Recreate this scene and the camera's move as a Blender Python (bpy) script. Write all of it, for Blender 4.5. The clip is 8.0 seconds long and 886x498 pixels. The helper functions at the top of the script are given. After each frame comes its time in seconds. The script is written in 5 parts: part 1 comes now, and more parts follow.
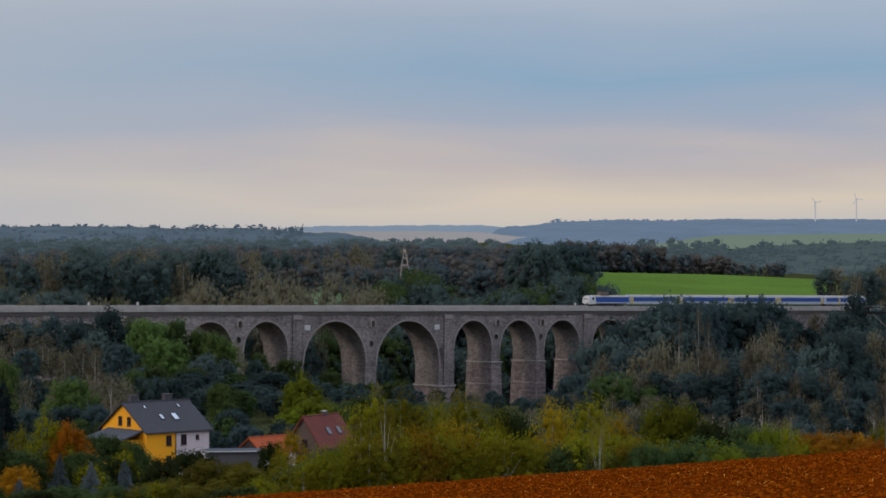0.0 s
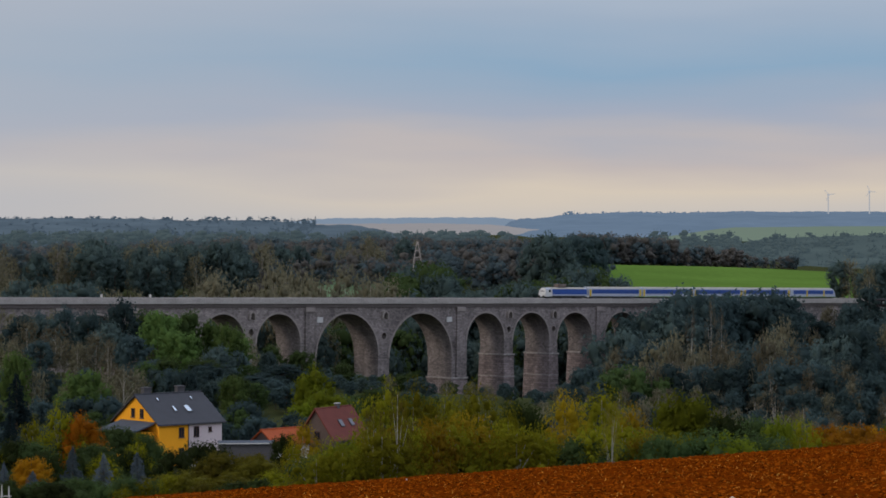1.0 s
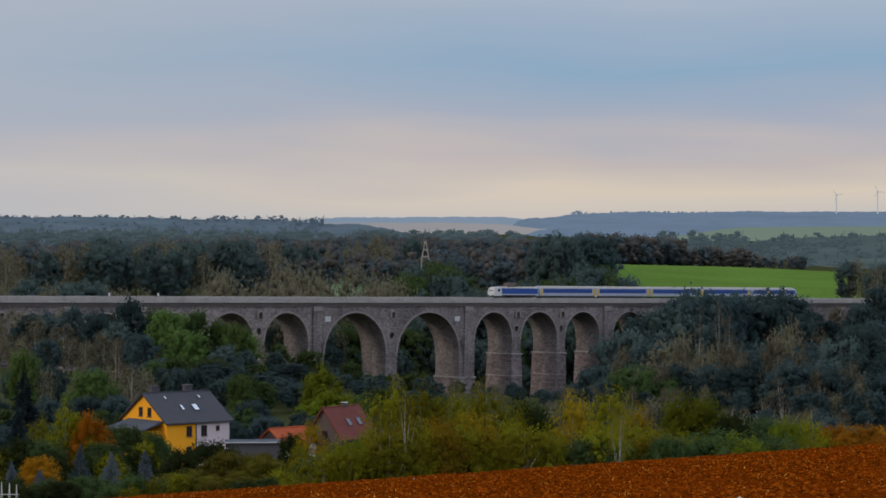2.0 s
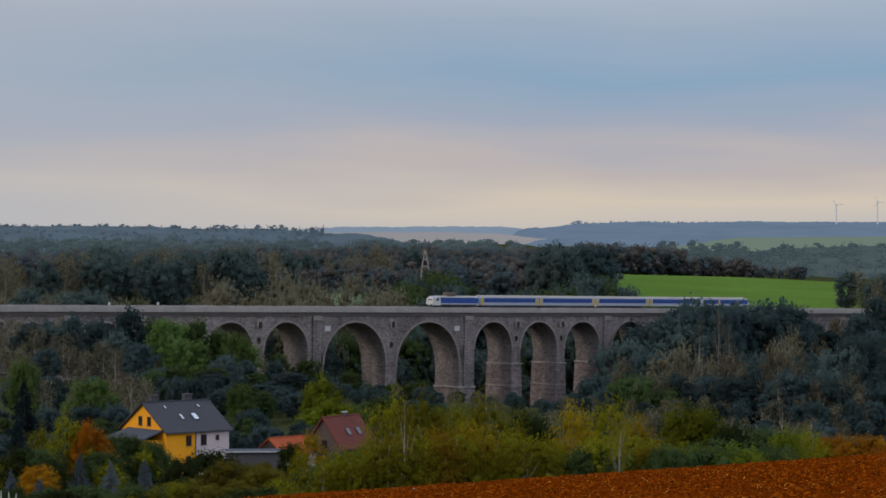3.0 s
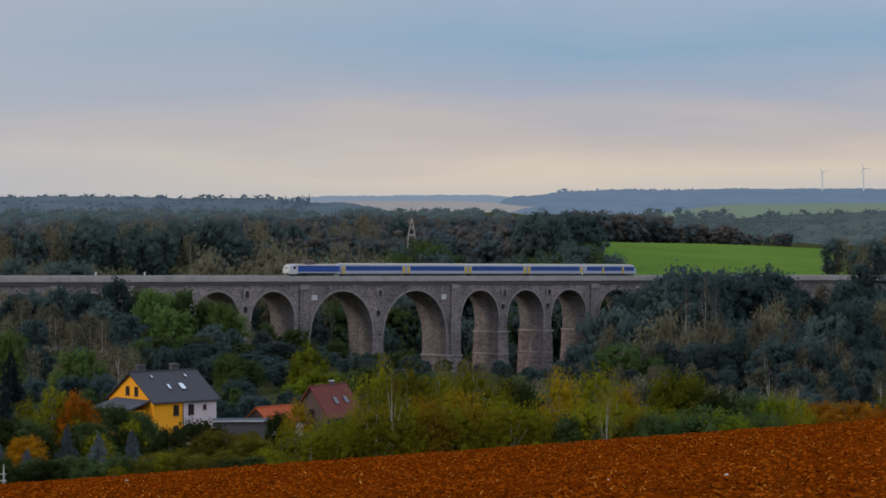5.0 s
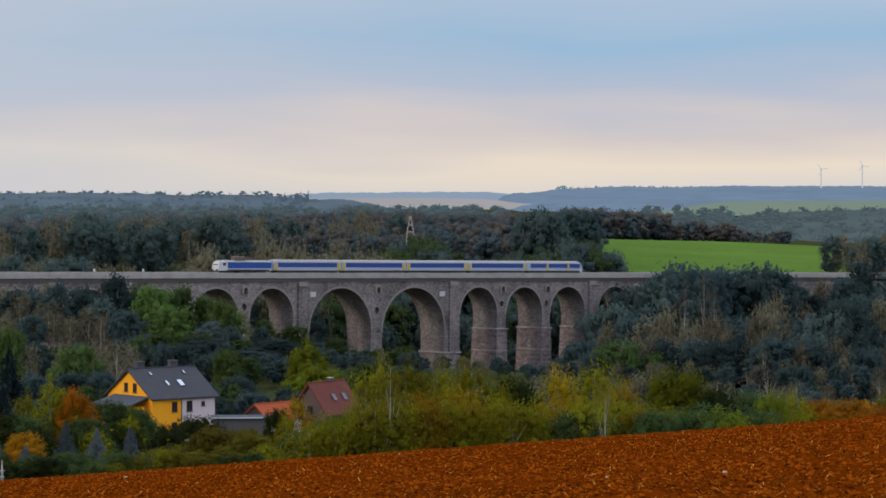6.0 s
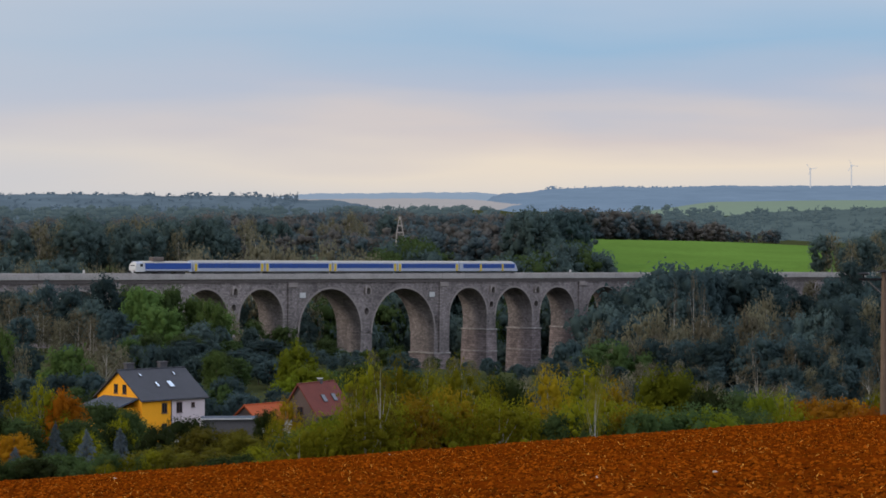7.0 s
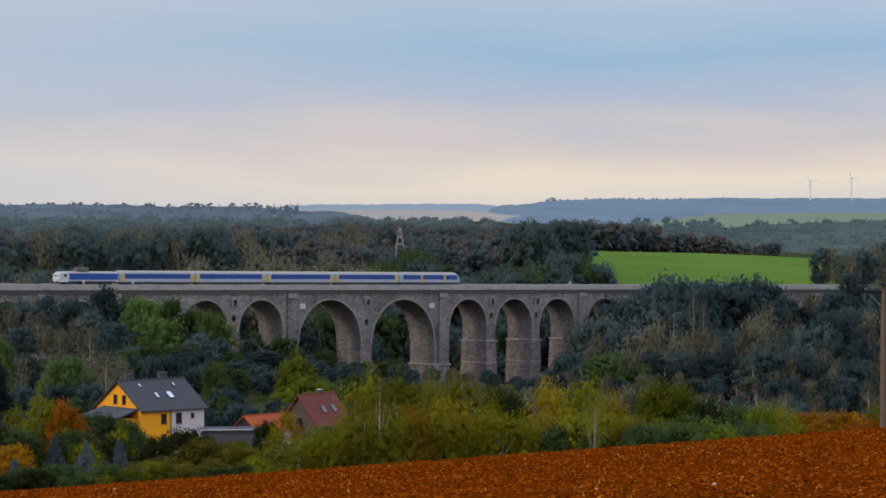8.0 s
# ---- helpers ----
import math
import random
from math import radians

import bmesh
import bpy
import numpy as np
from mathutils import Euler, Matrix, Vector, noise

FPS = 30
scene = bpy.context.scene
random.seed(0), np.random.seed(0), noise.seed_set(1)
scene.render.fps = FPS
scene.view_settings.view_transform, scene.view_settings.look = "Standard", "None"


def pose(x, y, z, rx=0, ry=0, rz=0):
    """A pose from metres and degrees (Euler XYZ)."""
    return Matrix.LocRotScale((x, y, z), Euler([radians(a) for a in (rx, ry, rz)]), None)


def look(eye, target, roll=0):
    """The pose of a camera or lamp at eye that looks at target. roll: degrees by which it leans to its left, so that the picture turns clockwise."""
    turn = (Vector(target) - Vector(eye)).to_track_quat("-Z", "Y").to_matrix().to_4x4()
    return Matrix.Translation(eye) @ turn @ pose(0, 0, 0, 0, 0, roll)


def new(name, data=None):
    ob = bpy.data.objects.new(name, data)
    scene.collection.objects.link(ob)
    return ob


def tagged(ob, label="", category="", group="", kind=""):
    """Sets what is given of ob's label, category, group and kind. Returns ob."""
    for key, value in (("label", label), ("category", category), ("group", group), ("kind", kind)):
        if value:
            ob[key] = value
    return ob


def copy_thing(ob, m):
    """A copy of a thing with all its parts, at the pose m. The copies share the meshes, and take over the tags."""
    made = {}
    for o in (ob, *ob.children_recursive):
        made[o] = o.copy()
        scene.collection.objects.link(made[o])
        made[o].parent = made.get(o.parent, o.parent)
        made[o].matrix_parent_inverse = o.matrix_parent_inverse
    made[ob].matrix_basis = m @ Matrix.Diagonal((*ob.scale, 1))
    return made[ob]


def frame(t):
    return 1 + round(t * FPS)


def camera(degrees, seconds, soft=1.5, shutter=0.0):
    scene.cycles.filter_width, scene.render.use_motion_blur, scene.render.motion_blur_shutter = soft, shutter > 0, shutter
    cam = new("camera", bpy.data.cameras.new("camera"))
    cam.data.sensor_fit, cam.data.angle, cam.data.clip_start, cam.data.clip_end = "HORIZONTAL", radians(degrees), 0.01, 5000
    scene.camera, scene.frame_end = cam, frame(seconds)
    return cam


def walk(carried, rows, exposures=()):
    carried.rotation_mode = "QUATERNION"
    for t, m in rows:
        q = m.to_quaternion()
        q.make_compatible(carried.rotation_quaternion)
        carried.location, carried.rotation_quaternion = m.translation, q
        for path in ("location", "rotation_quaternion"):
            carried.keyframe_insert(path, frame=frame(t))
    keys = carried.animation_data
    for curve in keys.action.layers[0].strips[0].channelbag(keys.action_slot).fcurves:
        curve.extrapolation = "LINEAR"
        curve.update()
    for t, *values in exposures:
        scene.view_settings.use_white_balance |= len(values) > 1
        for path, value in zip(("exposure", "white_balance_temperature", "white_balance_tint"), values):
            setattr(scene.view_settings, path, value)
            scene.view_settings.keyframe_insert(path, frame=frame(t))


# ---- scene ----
cam = camera(19.0, 8.0, soft=1.7)
EYE = (0.0, 0.0, 100.0)
TURNS = [  # seconds, yaw, pitch, roll of the hand-held camera
    (0.0, -0.0419, -0.2767, -0.0732), (0.2, -0.0579, -0.2695, -0.0449), (0.5, 0.0120, -0.2917, -0.0309),
    (0.8, 0.1379, -0.3678, -0.0458), (1.0, 0.2318, -0.4438, -0.1015), (1.2, 0.3045, -0.4998, -0.1202),
    (1.5, 0.3811, -0.5320, -0.1971), (1.7, 0.4013, -0.5190, -0.1746), (2.8, 0.4182, -0.2629, -0.3866),
    (3.0, 0.4029, -0.2501, -0.3009), (3.2, 0.3852, -0.2461, -0.2177), (3.5, 0.3004, -0.2801, -0.1521),
    (3.8, 0.2120, -0.3459, -0.1187), (4.0, 0.1566, -0.4069, -0.0519), (4.2, 0.1466, -0.4979, 0.0454),
    (4.5, 0.1400, -0.6715, -0.0220), (4.7, 0.1105, -0.7986, 0.0138), (5.8, 0.0868, -1.0164, -0.1900),
    (6.0, 0.0790, -0.9965, -0.0994), (6.2, 0.0611, -0.9789, -0.1022), (6.5, -0.0000, -0.9660, -0.0000),
    (6.8, -0.0846, -0.9879, 0.0920), (7.0, -0.1487, -0.9850, 0.0262), (7.2, -0.1969, -0.9788, 0.0587),
    (7.5, -0.2146, -0.9308, 0.0079), (7.8, -0.1845, -0.8249, -0.1552), (8.0, -0.1464, -0.7389, -0.1259),
]
EXPOSURES = [(0.0, -0.03), (0.5, -0.07), (1.0, -0.02), (1.5, 0.01), (3.0, -0.07), (4.7, -0.08), (5.8, 0.30), (8.0, 0.30)]
walk(cam, [(t, pose(*EYE, 90 + pitch, roll, yaw)) for t, yaw, pitch, roll in TURNS], EXPOSURES)

# ---- world and sun ----


def build_sky():
    world = bpy.data.worlds.new("evening_sky")
    scene.world = world
    world.use_nodes = True
    nt = world.node_tree
    nt.nodes.clear()
    out = nt.nodes.new("ShaderNodeOutputWorld")
    coord = nt.nodes.new("ShaderNodeTexCoord")
    sep = nt.nodes.new("ShaderNodeSeparateXYZ")
    nt.links.new(coord.outputs["Generated"], sep.inputs[0])
    # long flat cloud banks bend the layers of the sky
    stretch = nt.nodes.new("ShaderNodeMapping")
    stretch.inputs["Scale"].default_value = (5.0, 5.0, 34.0)
    stretch.inputs["Rotation"].default_value = (0, radians(2.0), 0)
    nt.links.new(coord.outputs["Generated"], stretch.inputs[0])
    cloud = nt.nodes.new("ShaderNodeTexNoise")
    cloud.inputs["Scale"].default_value = 1.0
    cloud.inputs["Detail"].default_value = 4.0
    cloud.inputs["Roughness"].default_value = 0.45
    nt.links.new(stretch.outputs[0], cloud.inputs["Vector"])
    bend = nt.nodes.new("ShaderNodeMath")
    bend.operation = "MULTIPLY_ADD"
    bend.inputs[1].default_value = 0.045
    bend.inputs[2].default_value = -0.0225
    nt.links.new(cloud.outputs["Fac"], bend.inputs[0])
    height = nt.nodes.new("ShaderNodeMath")
    nt.links.new(sep.outputs["Z"], height.inputs[0])
    nt.links.new(bend.outputs[0], height.inputs[1])
    spread = nt.nodes.new("ShaderNodeMapRange")
    spread.inputs["From Min"].default_value = -0.02
    spread.inputs["From Max"].default_value = 0.18
    nt.links.new(height.outputs[0], spread.inputs["Value"])
    layers = nt.nodes.new("ShaderNodeValToRGB")
    stops = [(0.00, (0.54, 0.52, 0.52)), (0.12, (0.60, 0.56, 0.53)), (0.19, (0.70, 0.61, 0.51)), (0.245, (0.56, 0.50, 0.49)),
             (0.31, (0.38, 0.43, 0.54)), (0.41, (0.27, 0.41, 0.57)), (0.50, (0.36, 0.45, 0.58)), (0.62, (0.50, 0.55, 0.64)), (1.0, (0.93, 1.05, 1.30))]
    ramp = layers.color_ramp
    ramp.elements[0].position, ramp.elements[0].color = stops[0][0], (*stops[0][1], 1)
    ramp.elements[1].position, ramp.elements[1].color = stops[-1][0], (*stops[-1][1], 1)
    for p, c in stops[1:-1]:
        ramp.elements.new(p).color = (*c, 1)
    nt.links.new(spread.outputs[0], layers.inputs[0])
    # grey haze towards the west (left of the valley)
    west = nt.nodes.new("ShaderNodeMapRange")
    west.inputs["From Min"].default_value = 0.04
    west.inputs["From Max"].default_value = -0.20
    west.inputs["To Max"].default_value = 0.65
    nt.links.new(sep.outputs["X"], west.inputs["Value"])
    haze = nt.nodes.new("ShaderNodeMixRGB")
    haze.inputs[2].default_value = (0.47, 0.49, 0.55, 1)
    nt.links.new(west.outputs[0], haze.inputs[0])
    nt.links.new(layers.outputs[0], haze.inputs[1])
    veil = nt.nodes.new("ShaderNodeBackground")
    veil.inputs[1].default_value = 1.0
    nt.links.new(haze.outputs[0], veil.inputs[0])
    sky = nt.nodes.new("ShaderNodeTexSky")
    sky.sky_type, sky.sun_disc = "NISHITA", False
    sky.sun_elevation, sky.sun_rotation = radians(24), radians(-115)
    clear = nt.nodes.new("ShaderNodeBackground")
    clear.inputs[1].default_value = 0.05
    nt.links.new(sky.outputs[0], clear.inputs[0])
    add = nt.nodes.new("ShaderNodeMixShader")
    add.inputs[0].default_value = 0.93
    nt.links.new(clear.outputs[0], add.inputs[1])
    nt.links.new(veil.outputs[0], add.inputs[2])
    nt.links.new(add.outputs[0], out.inputs[0])


build_sky()
sun = new("sun", bpy.data.lights.new("sun", "SUN"))
sun.data.energy, sun.data.angle, sun.data.color = 1.1, radians(15), (1.0, 0.90, 0.76)
sun.matrix_world = look((-220, -110, 130), (0, 0, 0))
scene.view_settings.exposure = 0.0

# ---- materials ----


def material(name, base, rough=0.8, vary=0.25, scale=1.0, bump=0.0, metallic=0.0, island=0.0, random_ob=0.0, hue=0.0, detail_scale=None, spec=0.3, translucent=0.0):
    """A plain surface with grain at two scales, a bump, and variation from piece to piece."""
    m = bpy.data.materials.new(name)
    m.use_nodes = True
    nt = m.node_tree
    bsdf = nt.nodes["Principled BSDF"]
    bsdf.inputs["Roughness"].default_value = rough
    bsdf.inputs["Metallic"].default_value = metallic
    bsdf.inputs["Specular IOR Level"].default_value = spec
    coord = nt.nodes.new("ShaderNodeTexCoord")
    big, fine = nt.nodes.new("ShaderNodeTexNoise"), nt.nodes.new("ShaderNodeTexNoise")
    big.inputs["Scale"].default_value, big.inputs["Detail"].default_value = scale, 3
    fine.inputs["Scale"].default_value, fine.inputs["Detail"].default_value = detail_scale or scale * 9, 4
    nt.links.new(coord.outputs["Object"], big.inputs["Vector"])
    nt.links.new(coord.outputs["Object"], fine.inputs["Vector"])
    total = nt.nodes.new("ShaderNodeMath")
    nt.links.new(big.outputs["Fac"], total.inputs[0])
    nt.links.new(fine.outputs["Fac"], total.inputs[1])
    last = total.outputs[0]
    spread = vary
    for amount, node, socket in ((island, "ShaderNodeNewGeometry", "Random Per Island"), (random_ob, "ShaderNodeObjectInfo", "Random")):
        if amount:
            src = nt.nodes.new(node)
            ma = nt.nodes.new("ShaderNodeMath")
            ma.operation = "MULTIPLY_ADD"
            ma.inputs[1].default_value = amount / max(vary, 0.01)
            nt.links.new(src.outputs[socket], ma.inputs[0])
            nt.links.new(last, ma.inputs[2])
            last = ma.outputs[0]
    rng = nt.nodes.new("ShaderNodeMapRange")
    extra = (island + random_ob) / max(vary, 0.01)
    rng.inputs["From Min"].default_value = 0.55
    rng.inputs["From Max"].default_value = 1.45 + extra
    rng.inputs["To Min"].default_value = 1 - spread - (island + random_ob) * 0.5
    rng.inputs["To Max"].default_value = 1 + spread + (island + random_ob) * 0.5
    nt.links.new(last, rng.inputs["Value"])
    hsv = nt.nodes.new("ShaderNodeHueSaturation")
    hsv.inputs["Color"].default_value = (*base, 1)
    nt.links.new(rng.outputs[0], hsv.inputs["Value"])
    if hue:
        shift = nt.nodes.new("ShaderNodeMapRange")
        shift.inputs["To Min"].default_value, shift.inputs["To Max"].default_value = 0.5 - hue, 0.5 + hue
        src = nt.nodes.new("ShaderNodeObjectInfo")
        nt.links.new(src.outputs["Random"], shift.inputs["Value"])
        nt.links.new(shift.outputs[0], hsv.inputs["Hue"])
    nt.links.new(hsv.outputs[0], bsdf.inputs["Base Color"])
    if translucent:
        through_leaf, mix = nt.nodes.new("ShaderNodeBsdfTranslucent"), nt.nodes.new("ShaderNodeMixShader")
        mix.inputs[0].default_value = translucent
        nt.links.new(hsv.outputs[0], through_leaf.inputs["Color"])
        nt.links.new(bsdf.outputs[0], mix.inputs[1])
        nt.links.new(through_leaf.outputs[0], mix.inputs[2])
        nt.links.new(mix.outputs[0], nt.nodes["Material Output"].inputs["Surface"])
    if bump:
        b = nt.nodes.new("ShaderNodeBump")
        b.inputs["Strength"].default_value, b.inputs["Distance"].default_value = 0.6, bump
        nt.links.new(fine.outputs["Fac"], b.inputs["Height"])
        nt.links.new(b.outputs[0], bsdf.inputs["Normal"])
    return m


def masonry(name, stone, joint, width, row):
    """Coursed stone: blocks differ in tone, streaks run down, the joints lie back."""
    m = material(name, stone, 0.9, 0.5, 0.16, 0.05, detail_scale=1.3)
    nt = m.node_tree
    bsdf = nt.nodes["Principled BSDF"]
    hsv = next(n for n in nt.nodes if n.type == "HUE_SAT")
    coord = next(n for n in nt.nodes if n.type == "TEX_COORD")
    sep, comb = nt.nodes.new("ShaderNodeSeparateXYZ"), nt.nodes.new("ShaderNodeCombineXYZ")
    nt.links.new(coord.outputs["Object"], sep.inputs[0])
    add = nt.nodes.new("ShaderNodeMath")
    nt.links.new(sep.outputs["X"], add.inputs[0])
    nt.links.new(sep.outputs["Y"], add.inputs[1])
    nt.links.new(add.outputs[0], comb.inputs[0])
    nt.links.new(sep.outputs["Z"], comb.inputs[1])
    brick = nt.nodes.new("ShaderNodeTexBrick")
    brick.inputs["Scale"].default_value = 1.0
    brick.inputs["Brick Width"].default_value, brick.inputs["Row Height"].default_value = width, row
    brick.inputs["Mortar Size"].default_value = 0.05
    brick.inputs["Color1"].default_value = (*[c * 0.72 for c in stone], 1)
    brick.inputs["Color2"].default_value = (*[min(1, c * 1.25) for c in stone], 1)
    brick.inputs["Mortar"].default_value = (*joint, 1)
    nt.links.new(comb.outputs[0], brick.inputs["Vector"])
    nt.links.new(brick.outputs["Color"], hsv.inputs["Color"])
    # rain streaks
    streak = nt.nodes.new("ShaderNodeTexNoise")
    streak.inputs["Scale"].default_value = 1.0
    mp = nt.nodes.new("ShaderNodeMapping")
    mp.inputs["Scale"].default_value = (0.35, 0.35, 0.07)
    nt.links.new(coord.outputs["Object"], mp.inputs[0])
    nt.links.new(mp.outputs[0], streak.inputs["Vector"])
    rng = nt.nodes.new("ShaderNodeMapRange")
    rng.inputs["From Min"].default_value, rng.inputs["From Max"].default_value = 0.35, 0.65
    rng.inputs["To Min"].default_value, rng.inputs["To Max"].default_value = 0.8, 1.12
    nt.links.new(streak.outputs["Fac"], rng.inputs["Value"])
    mul = nt.nodes.new("ShaderNodeMixRGB")
    mul.blend_type, mul.inputs[0].default_value = "MULTIPLY", 1.0
    nt.links.new(hsv.outputs[0], mul.inputs[1])
    nt.links.new(rng.outputs[0], mul.inputs[2])
    nt.links.new(mul.outputs[0], bsdf.inputs["Base Color"])
    return m


STONE = masonry("viaduct_stone", (0.205, 0.170, 0.160), (0.13, 0.11, 0.105), 0.9, 0.45)
STONE_LOW = masonry("pier_stone", (0.205, 0.160, 0.154), (0.11, 0.09, 0.086), 1.4, 0.7)
RINGSTONE = material("ring_stone", (0.25, 0.21, 0.19), 0.9, 0.3, 0.4, 0.02)
LEDGESTONE = material("limed_ledge_stone", (0.26, 0.23, 0.215), 0.9, 0.6, 0.7, 0.03, detail_scale=2.2)
CONCRETE = material("deck_concrete", (0.33, 0.295, 0.27), 0.9, 0.3, 0.25, 0.01, detail_scale=2.0)
# darker than the walls: the shadow below the edge beams is in this colour
CORNICE = material("shaded_cornice_stone", (0.105, 0.086, 0.080), 0.9, 0.3, 0.3, 0.02)
PLAQUE = material("plaque_white", (0.5, 0.48, 0.46), 0.8, 0.1, 1.0)
BALLAST = material("ballast", (0.16, 0.14, 0.125), 0.95, 0.3, 2.0, 0.05)
STEEL = material("steel", (0.22, 0.20, 0.19), 0.5, 0.2, 2.0, metallic=0.7)
GRASS = material("meadow_ground", (0.045, 0.050, 0.020), 0.95, 0.35, 0.03, 0.05, detail_scale=0.6, spec=0.0)
SOIL = material("ploughed_soil", (0.105, 0.0185, 0.0012), 0.95, 0.50, 0.25, 0.10, detail_scale=4.5, spec=0.0)
CLOD = material("soil_clod", (0.166, 0.036, 0.0024), 0.95, 0.30, 1.5, 0.02, island=0.9, spec=0.0)
# dark clod colour stands in for the shade in pits between clods
DARKCLOD = material("pit_dark_clod", (0.050, 0.0105, 0.0010), 0.9, 0.30, 1.5, 0.02, island=0.6, spec=0.0)
STRAW = material("straw", (0.50, 0.22, 0.04), 0.8, 0.2, 3.0, island=0.8, spec=0.0)
PEBBLE = material("field_stone", (0.40, 0.33, 0.28), 0.8, 0.2, 3.0, island=0.4)
CROP = material("green_crop", (0.092, 0.160, 0.030), 0.9, 0.22, 0.02, 0.05, detail_scale=0.3, spec=0.0)
BARK = material("bark", (0.085, 0.066, 0.05), 0.95, 0.3, 1.5, 0.02)
WHITEBARK = material("white_birch_bark", (0.34, 0.31, 0.27), 0.8, 0.3, 2.0)
BIRCHBARK = material("birch_bark", (0.30, 0.27, 0.23), 0.8, 0.35, 2.0)

LEAF = {}
# the blue in bluegreen and dark is valley haze mixed into the leaf colour
for leaf_name, leaf_base in {
        "green": (0.058, 0.088, 0.028), "bluegreen": (0.086, 0.125, 0.116), "lush": (0.088, 0.136, 0.036), "dark": (0.048, 0.075, 0.074), "deep": (0.034, 0.048, 0.013), "lime": (0.118, 0.136, 0.009), "olive": (0.160, 0.150, 0.008),
        "gold": (0.235, 0.152, 0.008), "rust": (0.28, 0.118, 0.006), "orange": (0.34, 0.118, 0.006), "rustgreen": (0.095, 0.080, 0.009),
        "palebirch": (0.105, 0.088, 0.060), "greybirch": (0.145, 0.130, 0.084), "whitebirch": (0.140, 0.112, 0.018), "spruce": (0.018, 0.030, 0.032), "bluespruce": (0.13, 0.16, 0.18)}.items():
    LEAF[leaf_name] = material("leaves_" + leaf_name, leaf_base, 0.75, 0.25, 0.25, island=0.24, random_ob=0.55, hue=0.012, spec=0.05, translucent=0.5)
# paler, bluer leaf colours hold the haze over the plateau woods
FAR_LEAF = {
    "far_dark": material("hazed_leaves_dark", (0.082, 0.110, 0.118), 0.9, 0.5, 0.07, island=0.15, spec=0.0, translucent=0.5),
    "far_brown": material("hazed_leaves_brown", (0.130, 0.120, 0.108), 0.9, 0.5, 0.07, island=0.15, spec=0.0, translucent=0.5)}


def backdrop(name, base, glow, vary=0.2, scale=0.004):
    """A far surface; the haze before it is put into the material as emission."""
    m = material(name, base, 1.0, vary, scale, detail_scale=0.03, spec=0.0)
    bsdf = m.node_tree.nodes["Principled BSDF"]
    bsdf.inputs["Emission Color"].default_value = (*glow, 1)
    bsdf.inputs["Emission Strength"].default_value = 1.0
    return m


# bluish tints and a glow hold the distance haze; the land gives no light
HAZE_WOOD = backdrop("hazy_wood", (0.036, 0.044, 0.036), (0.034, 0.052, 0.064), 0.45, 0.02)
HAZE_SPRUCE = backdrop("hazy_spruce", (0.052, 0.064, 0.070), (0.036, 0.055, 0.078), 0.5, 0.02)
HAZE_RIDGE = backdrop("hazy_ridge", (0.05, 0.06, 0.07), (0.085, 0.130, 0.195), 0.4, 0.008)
HAZE_PALE = backdrop("hazy_pale_ridge", (0.06, 0.06, 0.07), (0.15, 0.21, 0.28))
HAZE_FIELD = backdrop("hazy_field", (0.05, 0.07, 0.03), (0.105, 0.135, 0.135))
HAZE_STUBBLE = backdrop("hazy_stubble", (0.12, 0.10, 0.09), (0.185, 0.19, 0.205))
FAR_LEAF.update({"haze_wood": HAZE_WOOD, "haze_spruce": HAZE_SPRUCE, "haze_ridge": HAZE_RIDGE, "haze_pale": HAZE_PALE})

# ---- mesh helpers ----


def mesh_of(name, verts, faces, mat):
    me = bpy.data.meshes.new(name)
    me.from_pydata([tuple(v) for v in verts], [], faces)
    me.materials.append(mat)
    return me


def part(name, bm, mat, parent=None, label="", smooth=False):
    """Links a bmesh as one mesh object under a thing or under a part."""
    me = bpy.data.meshes.new(name)
    bmesh.ops.recalc_face_normals(bm, faces=bm.faces)
    bm.to_mesh(me)
    bm.free()
    me.materials.append(mat)
    if smooth:
        for p in me.polygons:
            p.use_smooth = True
    ob = new(name, me)
    ob.parent = parent
    if label:
        ob["label"] = label
    return ob


def shared(name, me, parent, m):
    ob = new(name, me)
    ob.parent = parent
    ob.matrix_basis = m
    return ob


def empty(name, m, label, category, group="", kind=""):
    ob = new(name)
    ob.matrix_basis = m
    return tagged(ob, label, category, group, kind)


def add_box(bm, x0, x1, y0, y1, z0, z1, bevel=0.0, taper=None):
    """A box; taper = (dx, dy) widens its foot on every side."""
    dx, dy = taper or (0, 0)
    vs = [bm.verts.new(c) for c in ((x0 - dx, y0 - dy, z0), (x1 + dx, y0 - dy, z0), (x1 + dx, y1 + dy, z0), (x0 - dx, y1 + dy, z0),
                                    (x0, y0, z1), (x1, y0, z1), (x1, y1, z1), (x0, y1, z1))]
    fs = [bm.faces.new([vs[i] for i in q]) for q in ((3, 2, 1, 0), (4, 5, 6, 7), (0, 1, 5, 4), (1, 2, 6, 5), (2, 3, 7, 6), (3, 0, 4, 7))]
    if bevel:
        bmesh.ops.bevel(bm, geom=list({e for f in fs for e in f.edges}), offset=bevel, segments=2, affect="EDGES", profile=0.6)
    return bm


def box(x0, x1, y0, y1, z0, z1, bevel=0.0, taper=None):
    return add_box(bmesh.new(), x0, x1, y0, y1, z0, z1, bevel, taper)


